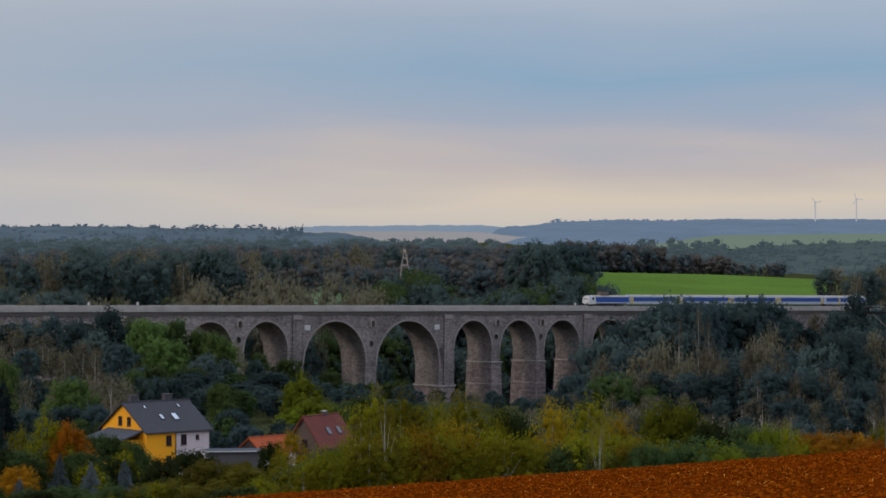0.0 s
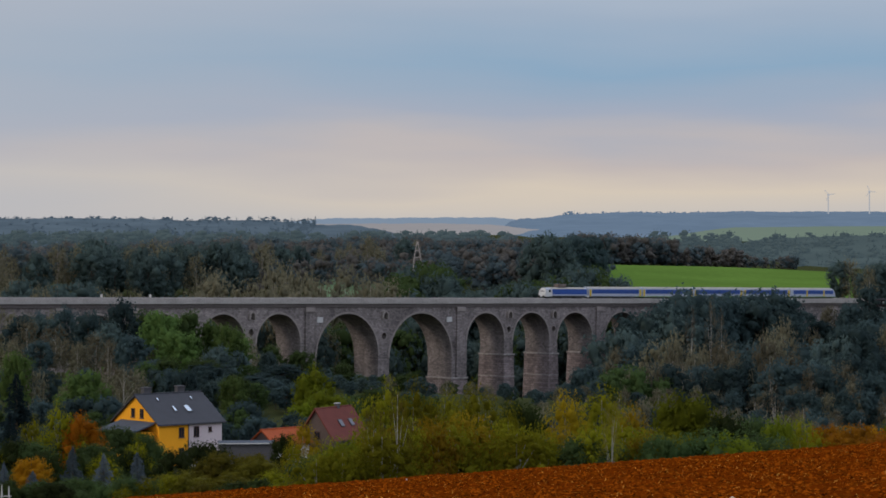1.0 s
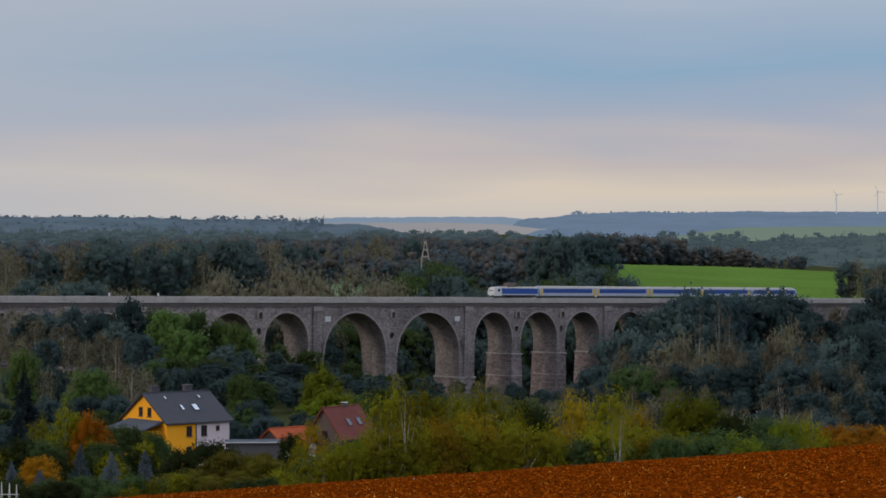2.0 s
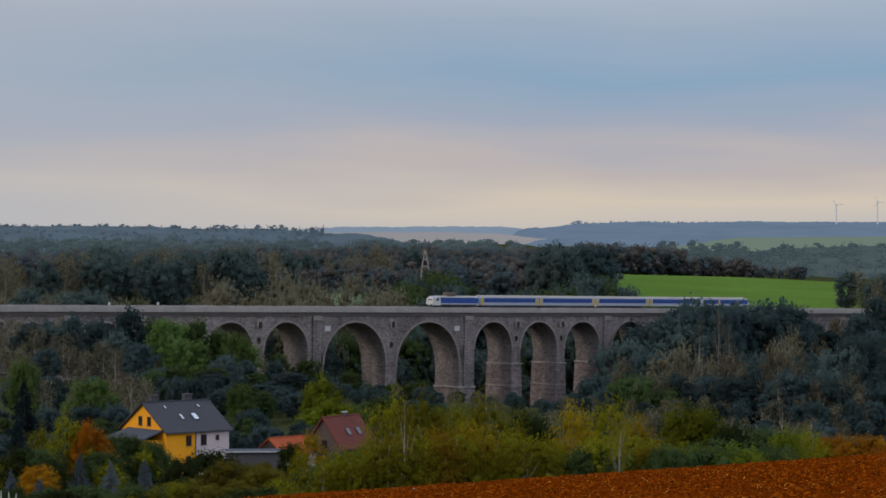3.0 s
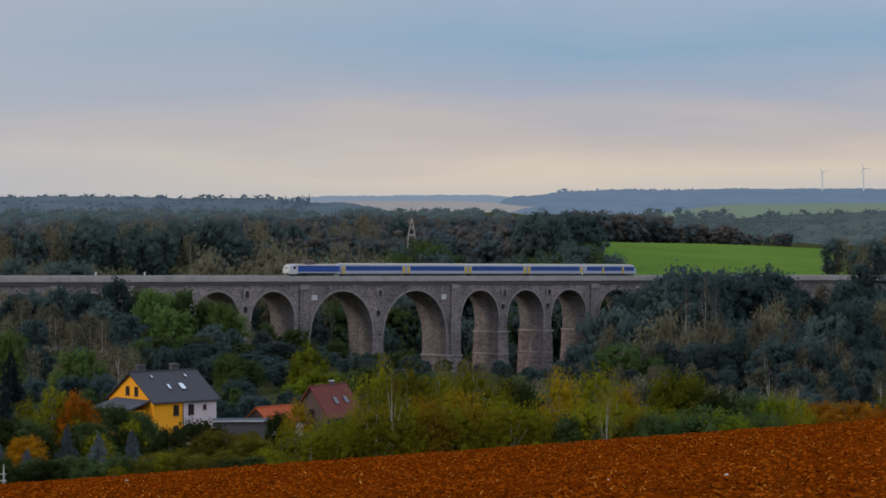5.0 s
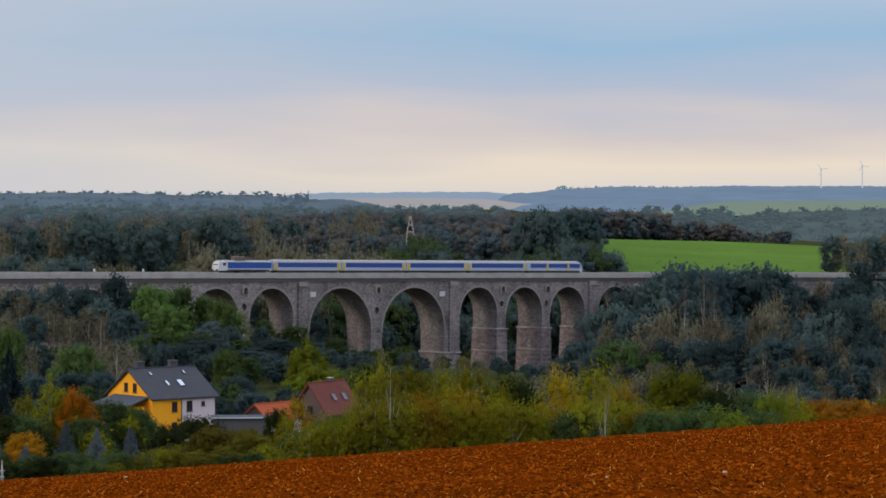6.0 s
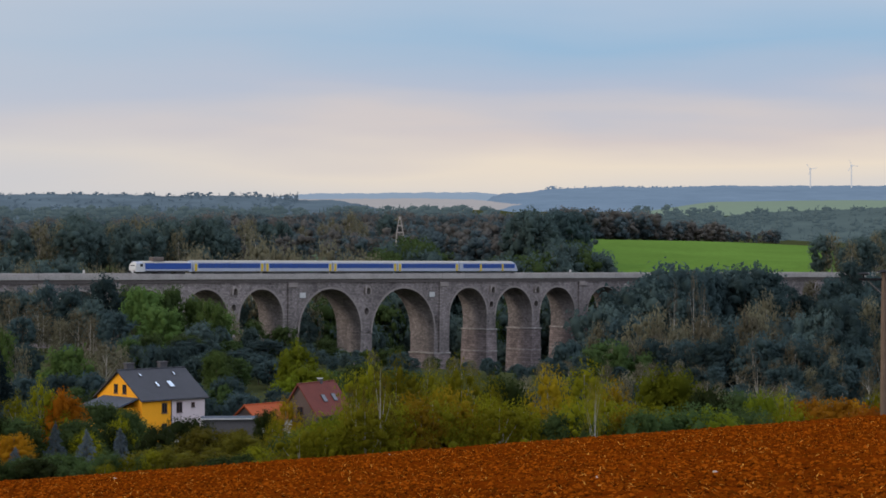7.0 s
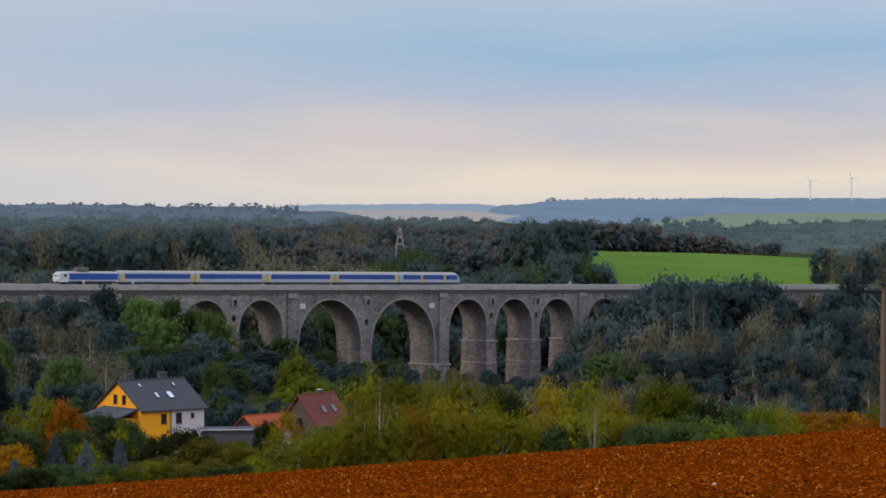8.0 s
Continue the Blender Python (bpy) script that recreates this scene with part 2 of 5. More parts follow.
def tube(path, radii, sides=7):
    """A tapering tube through points: verts and faces."""
    verts, faces = [], []
    for i, (p, r) in enumerate(zip(path, radii)):
        d = Vector(path[min(i + 1, len(path) - 1)]) - Vector(path[max(i - 1, 0)])
        q = d.to_track_quat("Z", "Y")
        for k in range(sides):
            a = 2 * math.pi * k / sides
            verts.append(Vector(p) + q @ Vector((r * math.cos(a), r * math.sin(a), 0)))
    for i in range(len(path) - 1):
        for k in range(sides):
            a, b = i * sides + k, i * sides + (k + 1) % sides
            faces.append((a, b, b + sides, a + sides))
    faces.append(tuple(range((len(path) - 1) * sides, len(path) * sides)))
    return verts, faces


# ---- ground ----


def smooth(a, b, v):
    t = min(1.0, max(0.0, (v - a) / (b - a)))
    return t * t * (3 - 2 * t)


def along(points, v):
    """Height on a polyline of (distance, height)."""
    for (a, za), (b, zb) in zip(points, points[1:]):
        if v <= b:
            return za + (zb - za) * max(0.0, (v - a) / (b - a))
    return points[-1][1]


HEAD = 0.80                                   # heading of the viaduct, radians from +x
AX, AY = -99.2, 693.9                         # a point on the track
SLOPE = [(105, 88.7), (118, 84.5), (160, 79.5), (230, 75.2), (300, 69.5), (380, 66.0), (470, 60), (560, 54)]
VALLEY = [(-260, 80), (-150, 73), (-60, 67), (30, 59), (100, 47), (150, 39), (190, 40), (230, 47), (290, 58), (350, 70), (440, 76)]
PLATEAU = [(700, 73), (950, 76), (1250, 82.5), (1700, 84), (2400, 86), (3400, 92), (4600, 100)]


def field_z(x, y):
    return 98.4 - 0.0771 * max(y, -40.0) + 0.0746 * x - 0.00028 * max(0.0, y - 85) ** 2


def terrain(x, y):
    s = (x - AX) * math.cos(HEAD) + (y - AY) * math.sin(HEAD)
    n = (x - AX) * math.sin(HEAD) - (y - AY) * math.cos(HEAD)
    near = field_z(x, y) - 0.35 if y < 105 else along(SLOPE, y) + 0.0746 * x * (1 - smooth(105, 330, y))
    valley = along(VALLEY, s) + 3.0 * smooth(60, 260, n)
    z = near + (valley - near) * smooth(450, 640, y)
    high = along(PLATEAU, y) - 0.032 * max(0.0, x - 50) * (1 - smooth(1400, 1900, y))
    z += (high - z) * smooth(25, 190, -n) * smooth(640, 760, y)
    if y > 300:
        z += 1.6 * noise.noise(Vector((x * 0.011, y * 0.011, 0.3))) * smooth(300, 500, y)
    return z


def build_ground():
    ys = [-600 + 60 * i for i in range(9)] + [-60 + 12 * i for i in range(70)] + [780 + 18 * i for i in range(40)] + [1500 + 60 * i for i in range(57)]
    us = [i / 70 for i in range(-70, 71)]
    verts, faces = [], []
    for y in ys:
        half = 260 + 0.30 * max(0, y)
        for u in us:
            x = u * half
            verts.append((x, y, terrain(x, y)))
    w = len(us)
    for j in range(len(ys) - 1):
        for i in range(w - 1):
            a = j * w + i
            faces.append((a, a + 1, a + 1 + w, a + w))
    ob = new("ground", mesh_of("ground", verts, faces, GRASS))
    for p in ob.data.polygons:
        p.use_smooth = True
    tagged(ob, "rolling valley ground with grass and wood floor", "ground", kind="structure")


build_ground()


def build_field():
    """The ploughed slope before the camera, with furrows, clods and straw."""
    rng = np.random.RandomState(4)
    ys = np.concatenate([np.arange(-20, 28, 4.0), np.arange(28, 107.5, 0.45)])
    xs = np.linspace(-32, 34, 230)
    verts, faces = [], []
    for y in ys:
        for x in xs:
            z = field_z(x, y)
            if y > 27:
                z += 0.10 * noise.noise(Vector((x * 0.5, y * 0.5, 0))) + 0.07 * noise.noise(Vector((x * 2.1, y * 2.1, 5)))
                z += 0.05 * math.sin((x * 0.94 + y * 0.34) * 7.0 + 1.5 * noise.noise(Vector((x * 0.2, y * 0.2, 2))))
            if y in (ys[0], ys[-1]) or x in (xs[0], xs[-1]):
                z -= 0.6
            verts.append((x, y, z))
    w = len(xs)
    for j in range(len(ys) - 1):
        for i in range(w - 1):
            a = j * w + i
            faces.append((a, a + 1, a + 1 + w, a + w))
    ob = new("ploughed_field", mesh_of("ploughed_field", verts, faces, SOIL))
    for p in ob.data.polygons:
        p.use_smooth = True
    tagged(ob, "red-brown ploughed field sloping to the valley", "field", kind="structure")

    def scatter(name, count, mat, size, flat, label, seed, tilt=0.4):
        r = np.random.RandomState(seed)
        base = np.array([(1, 0, 0), (-1, 0, 0), (0, 1, 0), (0, -1, 0), (0, 0, 1)], float)
        tris = [(0, 2, 4), (2, 1, 4), (1, 3, 4), (3, 0, 4)]
        vs, fs = [], []
        for _ in range(count):
            y = 31 + 75 * r.rand() ** 1.2
            x = (r.rand() * 2 - 1) * (4 + 0.185 * y)
            sz = size[0] + (size[1] - size[0]) * r.rand() ** 2.5
            a = r.rand() * 6.28
            sh = base * (1 + 0.9 * (r.rand(5, 3) - 0.5)) * sz * np.array([flat[0], flat[1], flat[2]])
            tip = (r.rand() - 0.5) * tilt
            sh = sh @ np.array([[math.cos(tip), 0, math.sin(tip)], [0, 1, 0], [-math.sin(tip), 0, math.cos(tip)]])
            rot = np.array([[math.cos(a), -math.sin(a), 0], [math.sin(a), math.cos(a), 0], [0, 0, 1]])
            sh = sh @ rot.T + np.array([x, y, field_z(x, y) + sz * flat[2] * 0.5 + 0.05])
            n = len(vs)
            vs.extend(sh.tolist())
            fs.extend([(n + p, n + q, n + s) for p, q, s in tris])
        tagged(new(name, mesh_of(name, vs, fs, mat)), label, "soil", kind="stuff")

    scatter("soil_clods", 46000, CLOD, (0.015, 0.075), (1, 0.8, 0.6), "red-brown clods of ploughed earth lying on the field", 11)
    scatter("dark_clods", 24000, DARKCLOD, (0.015, 0.06), (1, 0.7, 0.55), "dark clods of turned earth standing for shaded pits in the field", 15)
    scatter("straw_bits", 8000, STRAW, (0.02, 0.085), (1, 0.18, 0.12), "pale straw stubble lying on the ploughed field", 12, 1.9)
    scatter("field_stones", 16, PEBBLE, (0.03, 0.085), (1, 0.8, 0.6), "pale stones lying on the ploughed field", 13)


build_field()

# ---- the viaduct ----
# its own space: x along the track, -y towards the camera's side, z up from the top of the deck's edge at x = 0
GRADE = 0.018
TOP = 81.67
WIDE = 10.0
FACE = -4.2                                   # the near face; the far face lies WIDE behind
BACK = FACE + WIDE
VIADUCT = Matrix.Translation((AX, AY, TOP)) @ Matrix.Rotation(HEAD, 4, "Z") @ Matrix.Rotation(math.atan(GRADE), 4, "Y")
SMALL = 16.4
# (start, end) of each opening along the track
ARCHES = [(-91.5, -75.1), (-71.0, -54.6), (-48.0, -31.6), (-27.5, -11.1)] + [(12.6 - 18.0, 12.6)] + [(18.6, 35.0), (39.3, 55.7), (59.9, 76.3), (82.6, 107.0), (111.5, 137.6),
          (144.1, 160.4), (164.4, 180.9), (184.6, 201.0), (207.2, 223.6), (227.8, 244.2), (248.2, 264.6), (271.0, 287.4), (291.5, 307.9)]
CROWN = -4.4


def arch_curve(a, b, steps=20):
    r, c = (b - a) / 2, (a + b) / 2
    return [(c - r * math.cos(math.pi * i / steps), CROWN - r + r * math.sin(math.pi * i / steps)) for i in range(steps + 1)]


def cut(ob, cutter_bm):
    """Cuts a solid out of a mesh for good."""
    me = bpy.data.meshes.new("cutter")
    bmesh.ops.recalc_face_normals(cutter_bm, faces=cutter_bm.faces)
    cutter_bm.to_mesh(me)
    cutter_bm.free()
    tool = new("cutter", me)
    tool.matrix_world = ob.matrix_world
    mod = ob.modifiers.new("cut", "BOOLEAN")
    mod.operation, mod.object, mod.solver = "DIFFERENCE", tool, "EXACT"
    dg = bpy.context.evaluated_depsgraph_get()
    dg.update()
    made = bpy.data.meshes.new_from_object(ob.evaluated_get(dg))
    ob.modifiers.clear()
    ob.data = made
    bpy.data.objects.remove(tool)


def build_viaduct():
    via = empty("viaduct", VIADUCT, "brown-grey stone railway viaduct with round arches across the valley", "viaduct")
    ends = [-120.0] + [(p[1] + q[0]) / 2 for p, q in zip(ARCHES, ARCHES[1:])] + [420.0]
    eyes = {(p[1] + q[0]) / 2: (-11.0 if max(p[1] - p[0], q[1] - q[0]) > 20 else -9.5) for p, q in zip(ARCHES, ARCHES[1:]) if q[0] - p[1] < 5.4}
    # walls over each opening
    for (a, b), left, right in zip(ARCHES, ends, ends[1:]):
        line = arch_curve(a, b)
        spring = line[0][1]
        lower = [(left, spring)] + line + [(right, spring)]
        bm = bmesh.new()
        fr = [bm.verts.new((x, FACE, z)) for x, z in lower]
        ft = [bm.verts.new((x, FACE, -2.6)) for x, z in lower]
        br = [bm.verts.new((x, BACK, z)) for x, z in lower]
        bt = [bm.verts.new((x, BACK, -2.6)) for x, z in lower]
        for i in range(len(lower) - 1):
            bm.faces.new((fr[i], fr[i + 1], ft[i + 1], ft[i]))
            bm.faces.new((br[i + 1], br[i], bt[i], bt[i + 1]))
            bm.faces.new((fr[i + 1], fr[i], br[i], br[i + 1]))
            bm.faces.new((ft[i], ft[i + 1], bt[i + 1], bt[i]))
        bm.faces.new((fr[0], ft[0], bt[0], br[0]))
        bm.faces.new((ft[-1], fr[-1], br[-1], bt[-1]))
        wall = part("spandrel_wall", bm, STONE, via)
        bpy.context.view_layer.update()
        for edge in (left, right):
            if edge in eyes:
                hole = bmesh.new()
                bmesh.ops.create_cone(hole, cap_ends=True, segments=16, radius1=0.85, radius2=0.85, depth=30, matrix=Matrix.Translation((edge, 0, eyes[edge])) @ Matrix.Diagonal((1, 1, 1.15, 1)) @ pose(0, 0, 0, 90))
                cut(wall, hole)
                hole = bmesh.new()
                for yy in (FACE, BACK):
                    add_box(hole, edge - 0.66, edge + 0.66, yy - 0.9, yy + 0.9, -5.95, -4.2)
                cut(wall, hole)
        for face, d in ((FACE, -0.12), (BACK, 0.12)):
            bm = bmesh.new()
            outer = arch_curve(a - 0.5, b + 0.5)
            grid = []
            for (x, z), (xo, zo) in zip(line, outer):
                grid.append([bm.verts.new((x, face - d * 0.3, z - 0.02)), bm.verts.new((x, face + d, z - 0.02)),
                             bm.verts.new((xo, face + d, zo + 0.5)), bm.verts.new((xo, face - d * 0.3, zo + 0.5))])
            for p, q in zip(grid, grid[1:]):
                for k in range(4):
                    bm.faces.new((p[k], p[(k + 1) % 4], q[(k + 1) % 4], q[k]))
            part("arch_ring", bm, RINGSTONE, via, "lighter ring of wedge-shaped stones")
    # piers between the openings
    for (p, q) in zip(ARCHES, ARCHES[1:]):
        x0, x1 = p[1], q[0]
        c = (x0 + x1) / 2
        place = VIADUCT @ Vector((c, 0, 0))
        low = terrain(place.x, place.y) - 4.0 - place.z
        high = CROWN - min(p[1] - p[0], q[1] - q[0]) / 2
        springs = [CROWN - (p[1] - p[0]) / 2, CROWN - (q[1] - q[0]) / 2]
        big = x1 - x0 > 5.4
        wide_span = max(p[1] - p[0], q[1] - q[0]) > 20
        ledge = (-23.6 if wide_span else -16.9)
        pier = part("pier", box(x0, x1, FACE, BACK, ledge, high + 0.0), STONE, via)
        ring = 0.45
        part("ledge", box(x0 - ring, x1 + ring, FACE - ring, BACK + ring, ledge - 0.55, ledge, 0.12), LEDGESTONE, pier)
        z1 = ledge - 0.55
        if low < z1 - 1:
            t = (z1 - low) * 0.022
            part("pier_foot", box(x0 - 0.2, x1 + 0.2, FACE - 0.2, BACK + 0.2, low, z1, 0, (t, t)), STONE_LOW, pier)
            z = z1 - 6.5
            while z > low + 3:
                g = (z1 - z) * 0.022 + 0.32
                part("string_course", box(x0 - g, x1 + g, FACE - g, BACK + g, z, z + 0.35, 0.08), LEDGESTONE, pier)
                z -= 6.5
        if big:
            for face, d in ((FACE, -1), (BACK, 1)):
                bm = bmesh.new()
                lo, hi = sorted((face + d * 0.55, face - d * 0.05))
                add_box(bm, c - 1.55, c + 1.55, lo, hi, ledge, -2.6, 0.08)
                pil = part("pilaster", bm, STONE, pier)
                lo, hi = sorted((face + d * 0.85, face + d * 0.5))
                part("capital", box(c - 1.8, c + 1.8, lo, hi, -3.9, -2.65, 0.1), RINGSTONE, pil)
        else:
            for face, d in ((FACE, -1), (BACK, 1)):
                # a round eye framed by a ring, and a small hooded niche above it
                for z, r in ((-11.0 if wide_span else -9.5, 0.85),):
                    bm = bmesh.new()
                    rows = []
                    for k in range(17):
                        a = 2 * math.pi * k / 16
                        rows.append([bm.verts.new((c + rr * math.cos(a), face + d * yy, z + rr * 1.15 * math.sin(a)))
                                     for rr, yy in ((r, -0.6), (r, 0.14), (r * 1.22, 0.14), (r * 1.22, -0.05))])
                    for u, v in zip(rows, rows[1:]):
                        for i in range(3):
                            bm.faces.new((u[i], u[i + 1], v[i + 1], v[i]))
                    part("eye_ring", bm, RINGSTONE, pier)
                lo, hi = sorted((face + d * 0.8, face))
                bm = bmesh.new()
                rows = []
                for k in range(13):
                    a = math.pi * k / 12
                    rows.append([bm.verts.new((c + rr * math.cos(a), yy, -4.9 + rr * 1.1 * math.sin(a))) for rr, yy in ((0.7, face), (0.7, face + d * 0.8), (1.25, face + d * 0.8), (1.35, face))])
                for u, v in zip(rows, rows[1:]):
                    for i in range(4):
                        bm.faces.new((u[i], u[(i + 1) % 4], v[(i + 1) % 4], v[i]))
                bm.faces.new(rows[0])
                bm.faces.new(list(reversed(rows[-1])))
                for sx in (-1, 1):
                    x0_, x1_ = sorted((c + sx * 0.7, c + sx * 1.25))
                    add_box(bm, x0_, x1_, lo, hi, -6.0, -4.91, 0.06)
                part("niche", bm, RINGSTONE, pier, "hooded stone niche")
    # cornice, deck and edge beams
    n = 0
    x = -120.0
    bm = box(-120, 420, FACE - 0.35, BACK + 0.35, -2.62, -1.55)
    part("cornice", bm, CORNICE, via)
    while x < 420:
        for lo, hi in ((FACE - 0.75, FACE - 0.3), (BACK + 0.3, BACK + 0.75)):
            part("edge_beam", box(x + 0.02, x + 9.98, lo, hi, -1.6, 0.0 - 0.05 * (n % 2), 0.06), CONCRETE, via)
        x += 10
        n += 1
    part("deck", box(-120, 420, FACE - 0.28, BACK + 0.28, -1.54, -0.9), CONCRETE, via)
    part("ballast_bed", box(-120, 420, FACE + 0.5, BACK - 0.5, -0.896, -0.64, 0.1), BALLAST, via)
    for yy in (-0.75, 0.69, 3.25, 4.69):
        part("rail", box(-120, 420, yy - 0.035, yy + 0.035, -0.64, -0.48), STEEL, via)
    # tablets on the main piers
    for x, z in ((83.7, -6.2), (136.3, -6.3)):
        part("plaque", box(x - 1.1, x + 1.1, FACE - 0.22, FACE + 0.05, z - 0.75, z + 0.75, 0.06), PLAQUE, via, "pale square tablet")
    return via


build_viaduct()

# ---- the train ----
TRACK_Y = 0.0                                 # the near track lies on the line through (AX, AY)
RAIL = -0.48
WHITE = material("rail_white", (0.50, 0.49, 0.47), 0.45, 0.08, 0.8)
SILVER = material("rail_silver_grey", (0.34, 0.36, 0.42), 0.45, 0.10, 0.8)
ROOFGREY = material("carriage_roof", (0.33, 0.30, 0.255), 0.7, 0.15, 0.5)
BLUE = material("rail_blue", (0.018, 0.065, 0.27), 0.4, 0.12, 0.8)
BLUEGLASS = material("carriage_glass", (0.016, 0.052, 0.21), 0.35, 0.05, 0.8, spec=0.4)
CABGLASS = material("cab_glass", (0.015, 0.017, 0.022), 0.15, 0.05, 0.8, spec=0.5)
YELLOW = material("rail_yellow", (0.55, 0.37, 0.02), 0.45, 0.08, 1.0)
HOOD = material("sooty_hood", (0.13, 0.10, 0.085), 0.8, 0.25, 1.0)
BLACKGREY = material("underframe", (0.03, 0.03, 0.032), 0.8, 0.2, 1.0)


def profile_body(length, nose0=0.0, nose1=0.0, z0=1.08, z1=4.05, half=1.42):
    """A carriage shell with a rounded roof; nose0 and nose1 slope its ends back towards the roof."""
    ring = [(-half, z0), (-half, z1 - 1.15), (-half + 0.03, z1 - 0.75), (-half + 0.22, z1 - 0.39), (-half + 0.6, z1 - 0.15), (-half + 1.0, z1), (half - 1.0, z1),
            (half - 0.6, z1 - 0.15), (half - 0.22, z1 - 0.39), (half - 0.03, z1 - 0.75), (half, z1 - 1.15), (half, z0)]
    ring = [(y, max(z, z0 + 0.001 * i)) for i, (y, z) in enumerate(ring)] if z1 - z0 < 1.2 else ring
    bm = bmesh.new()

    def cap(z, nose):
        return nose * max(0.0, (z - 1.9) / 2.1) ** 1.3
    r0 = [bm.verts.new((cap(z, nose0), y, z)) for y, z in ring]
    r1 = [bm.verts.new((length - cap(z, nose1), y, z)) for y, z in ring]
    k = len(ring)
    for i in range(k):
        bm.faces.new((r0[i], r1[i], r1[(i + 1) % k], r0[(i + 1) % k]))
    bm.faces.new(r0)
    bm.faces.new(list(reversed(r1)))
    return bm


def add_bogie(parent, x):
    bog = part("bogie", box(x - 1.7, x + 1.7, -1.1, 1.1, 0.35, 0.84, 0.06), BLACKGREY, parent)
    for dx in (-1.25, 1.25):
        for y in (-0.75, 0.75):
            bm = bmesh.new()
            bmesh.ops.create_cone(bm, cap_ends=True, segments=16, radius1=0.46, radius2=0.46, depth=0.13,
                                  matrix=pose(x + dx, y, 0.46, 90, 0, 0))
            part("wheel", bm, STEEL, bog)


def build_locomotive():
    lo = empty("locomotive", Matrix(), "blue and white diesel locomotive pulling a passenger train", "locomotive")
    L = 19.9
    part("body", profile_body(L, 0.8, 0.5, 1.0, 3.75), SILVER, lo, smooth=False)
    part("roof_cover", profile_body(L - 3.0, 1.0, 0.4, 3.3, 3.86, 1.36), ROOFGREY, lo).matrix_basis = pose(1.9, 0, 0)
    for y0, y1 in ((-1.46, -1.405), (1.405, 1.46)):
        part("side_panel", box(3.2, 19.5, y0, y1, 1.65, 3.3, 0.02), BLUE, lo, "blue side panel")
        part("cab_panel", box(0.35, 3.3, y0, y1, 1.0, 2.95, 0.02), WHITE, lo, "white cab side")
        part("cab_window", box(1.5, 2.5, y0 - 0.004, y1 + 0.004, 2.35, 3.1, 0.02), CABGLASS, lo)
        part("skirt", box(3.2, 18.6, y0, y1, 0.95, 1.25, 0.01), BLACKGREY, lo)
    part("nose", profile_body(1.6, 0.75, 0.0, 0.95, 3.6, 1.425), WHITE, lo).matrix_basis = pose(-0.05, 0, 0)
    bm = bmesh.new()
    vs = [bm.verts.new(c) for c in ((0.12, -1.05, 2.55), (0.12, 1.05, 2.55), (0.78, 0.95, 3.3), (0.78, -0.95, 3.3),
                                    (0.4, -1.05, 2.5), (0.4, 1.05, 2.5), (1.1, 0.95, 3.25), (1.1, -0.95, 3.25))]
    for q in ((0, 1, 2, 3), (4, 7, 6, 5), (0, 4, 5, 1), (1, 5, 6, 2), (2, 6, 7, 3), (3, 7, 4, 0)):
        bm.faces.new([vs[i] for i in q])
    part("windscreen", bm, CABGLASS, lo)
    for y in (-0.95, 0.95):
        bm = bmesh.new()
        bmesh.ops.create_uvsphere(bm, u_segments=10, v_segments=6, radius=0.17, matrix=pose(-0.03, y, 1.5))
        part("headlight", bm, PLAQUE, lo)
        bm = bmesh.new()
        bmesh.ops.create_cone(bm, cap_ends=True, segments=12, radius1=0.22, radius2=0.24, depth=0.5, matrix=pose(-0.3, y * 0.92, 1.05, 0, 90, 0))
        part("buffer", bm, BLACKGREY, lo)
    part("exhaust_hood", box(6.4, 10.3, -0.9, 0.9, 3.8, 4.9, 0.2), HOOD, lo)
    part("fuel_tank", box(7.6, 12.4, -1.25, 1.25, 0.3, 0.9, 0.1), BLACKGREY, lo)
    for x in (3.9, 16.0):
        add_bogie(lo, x)
    return lo


PANE = mesh_of("window", *[(lambda b: ([v.co[:] for v in b.verts], [tuple(v.index for v in f.verts) for f in b.faces]))(
    (lambda b: (b.verts.index_update(), b)[1])(box(-0.72, 0.72, -0.02, 0.02, -0.48, 0.48))) ][0], BLUEGLASS)


def build_coach(control=False):
    name, label = ("control_car", "blue and silver control car with yellow doors and sloping end") if control else ("passenger_coach", "blue and silver passenger coach with yellow end doors")
    co = empty(name, Matrix(), label, "coach", "coaches of the train")
    L = 26.1
    part("body", profile_body(L, 0.0, 2.0 if control else 0.0), SILVER, co)
    bm = profile_body(L - (2.4 if control else 0.5), 0.1, 0.3 if control else 0.1, 3.36, 4.1, 1.39)
    part("roof", bm, ROOFGREY, co, "beige-grey roof").matrix_basis = pose(0.25, 0, 0)
    doors = (9.4, 19.2) if control else (0.85, 25.25)
    for y0, y1 in ((-1.455, -1.41), (1.41, 1.455)):
        part("window_band", box(1.6, L - (1.4 if control else 1.6), y0, y1, 1.95, 3.25, 0.01), BLUE, co, "blue band round the windows")
        for x in doors:
            part("door", box(x - 0.42, x + 0.42, y0 - 0.02, y1 + 0.02, 1.12, 3.2, 0.02), YELLOW, co, "yellow door")
        y = y0 - 0.012 if y0 < 0 else y1 + 0.012
        for i in range(11):
            x = 2.9 + i * 2.03
            if min(abs(x - d) for d in doors) > 1.5:
                shared("window", PANE, co, pose(x, y, 2.62))
    if control:
        part("end_window", box(L - 1.15, L - 0.65, -1.0, 1.0, 2.5, 3.25, 0.05), BLUEGLASS, co)
    else:
        part("gangway", box(L, L + 0.3, -0.6, 0.6, 1.1, 3.3, 0.03), BLACKGREY, co)
    part("underframe", box(4.6, L - 4.6, -1.15, 1.15, 0.35, 0.86, 0.05), BLACKGREY, co)
    for x in (2.9, L - 2.9):
        add_bogie(co, x)
    return co


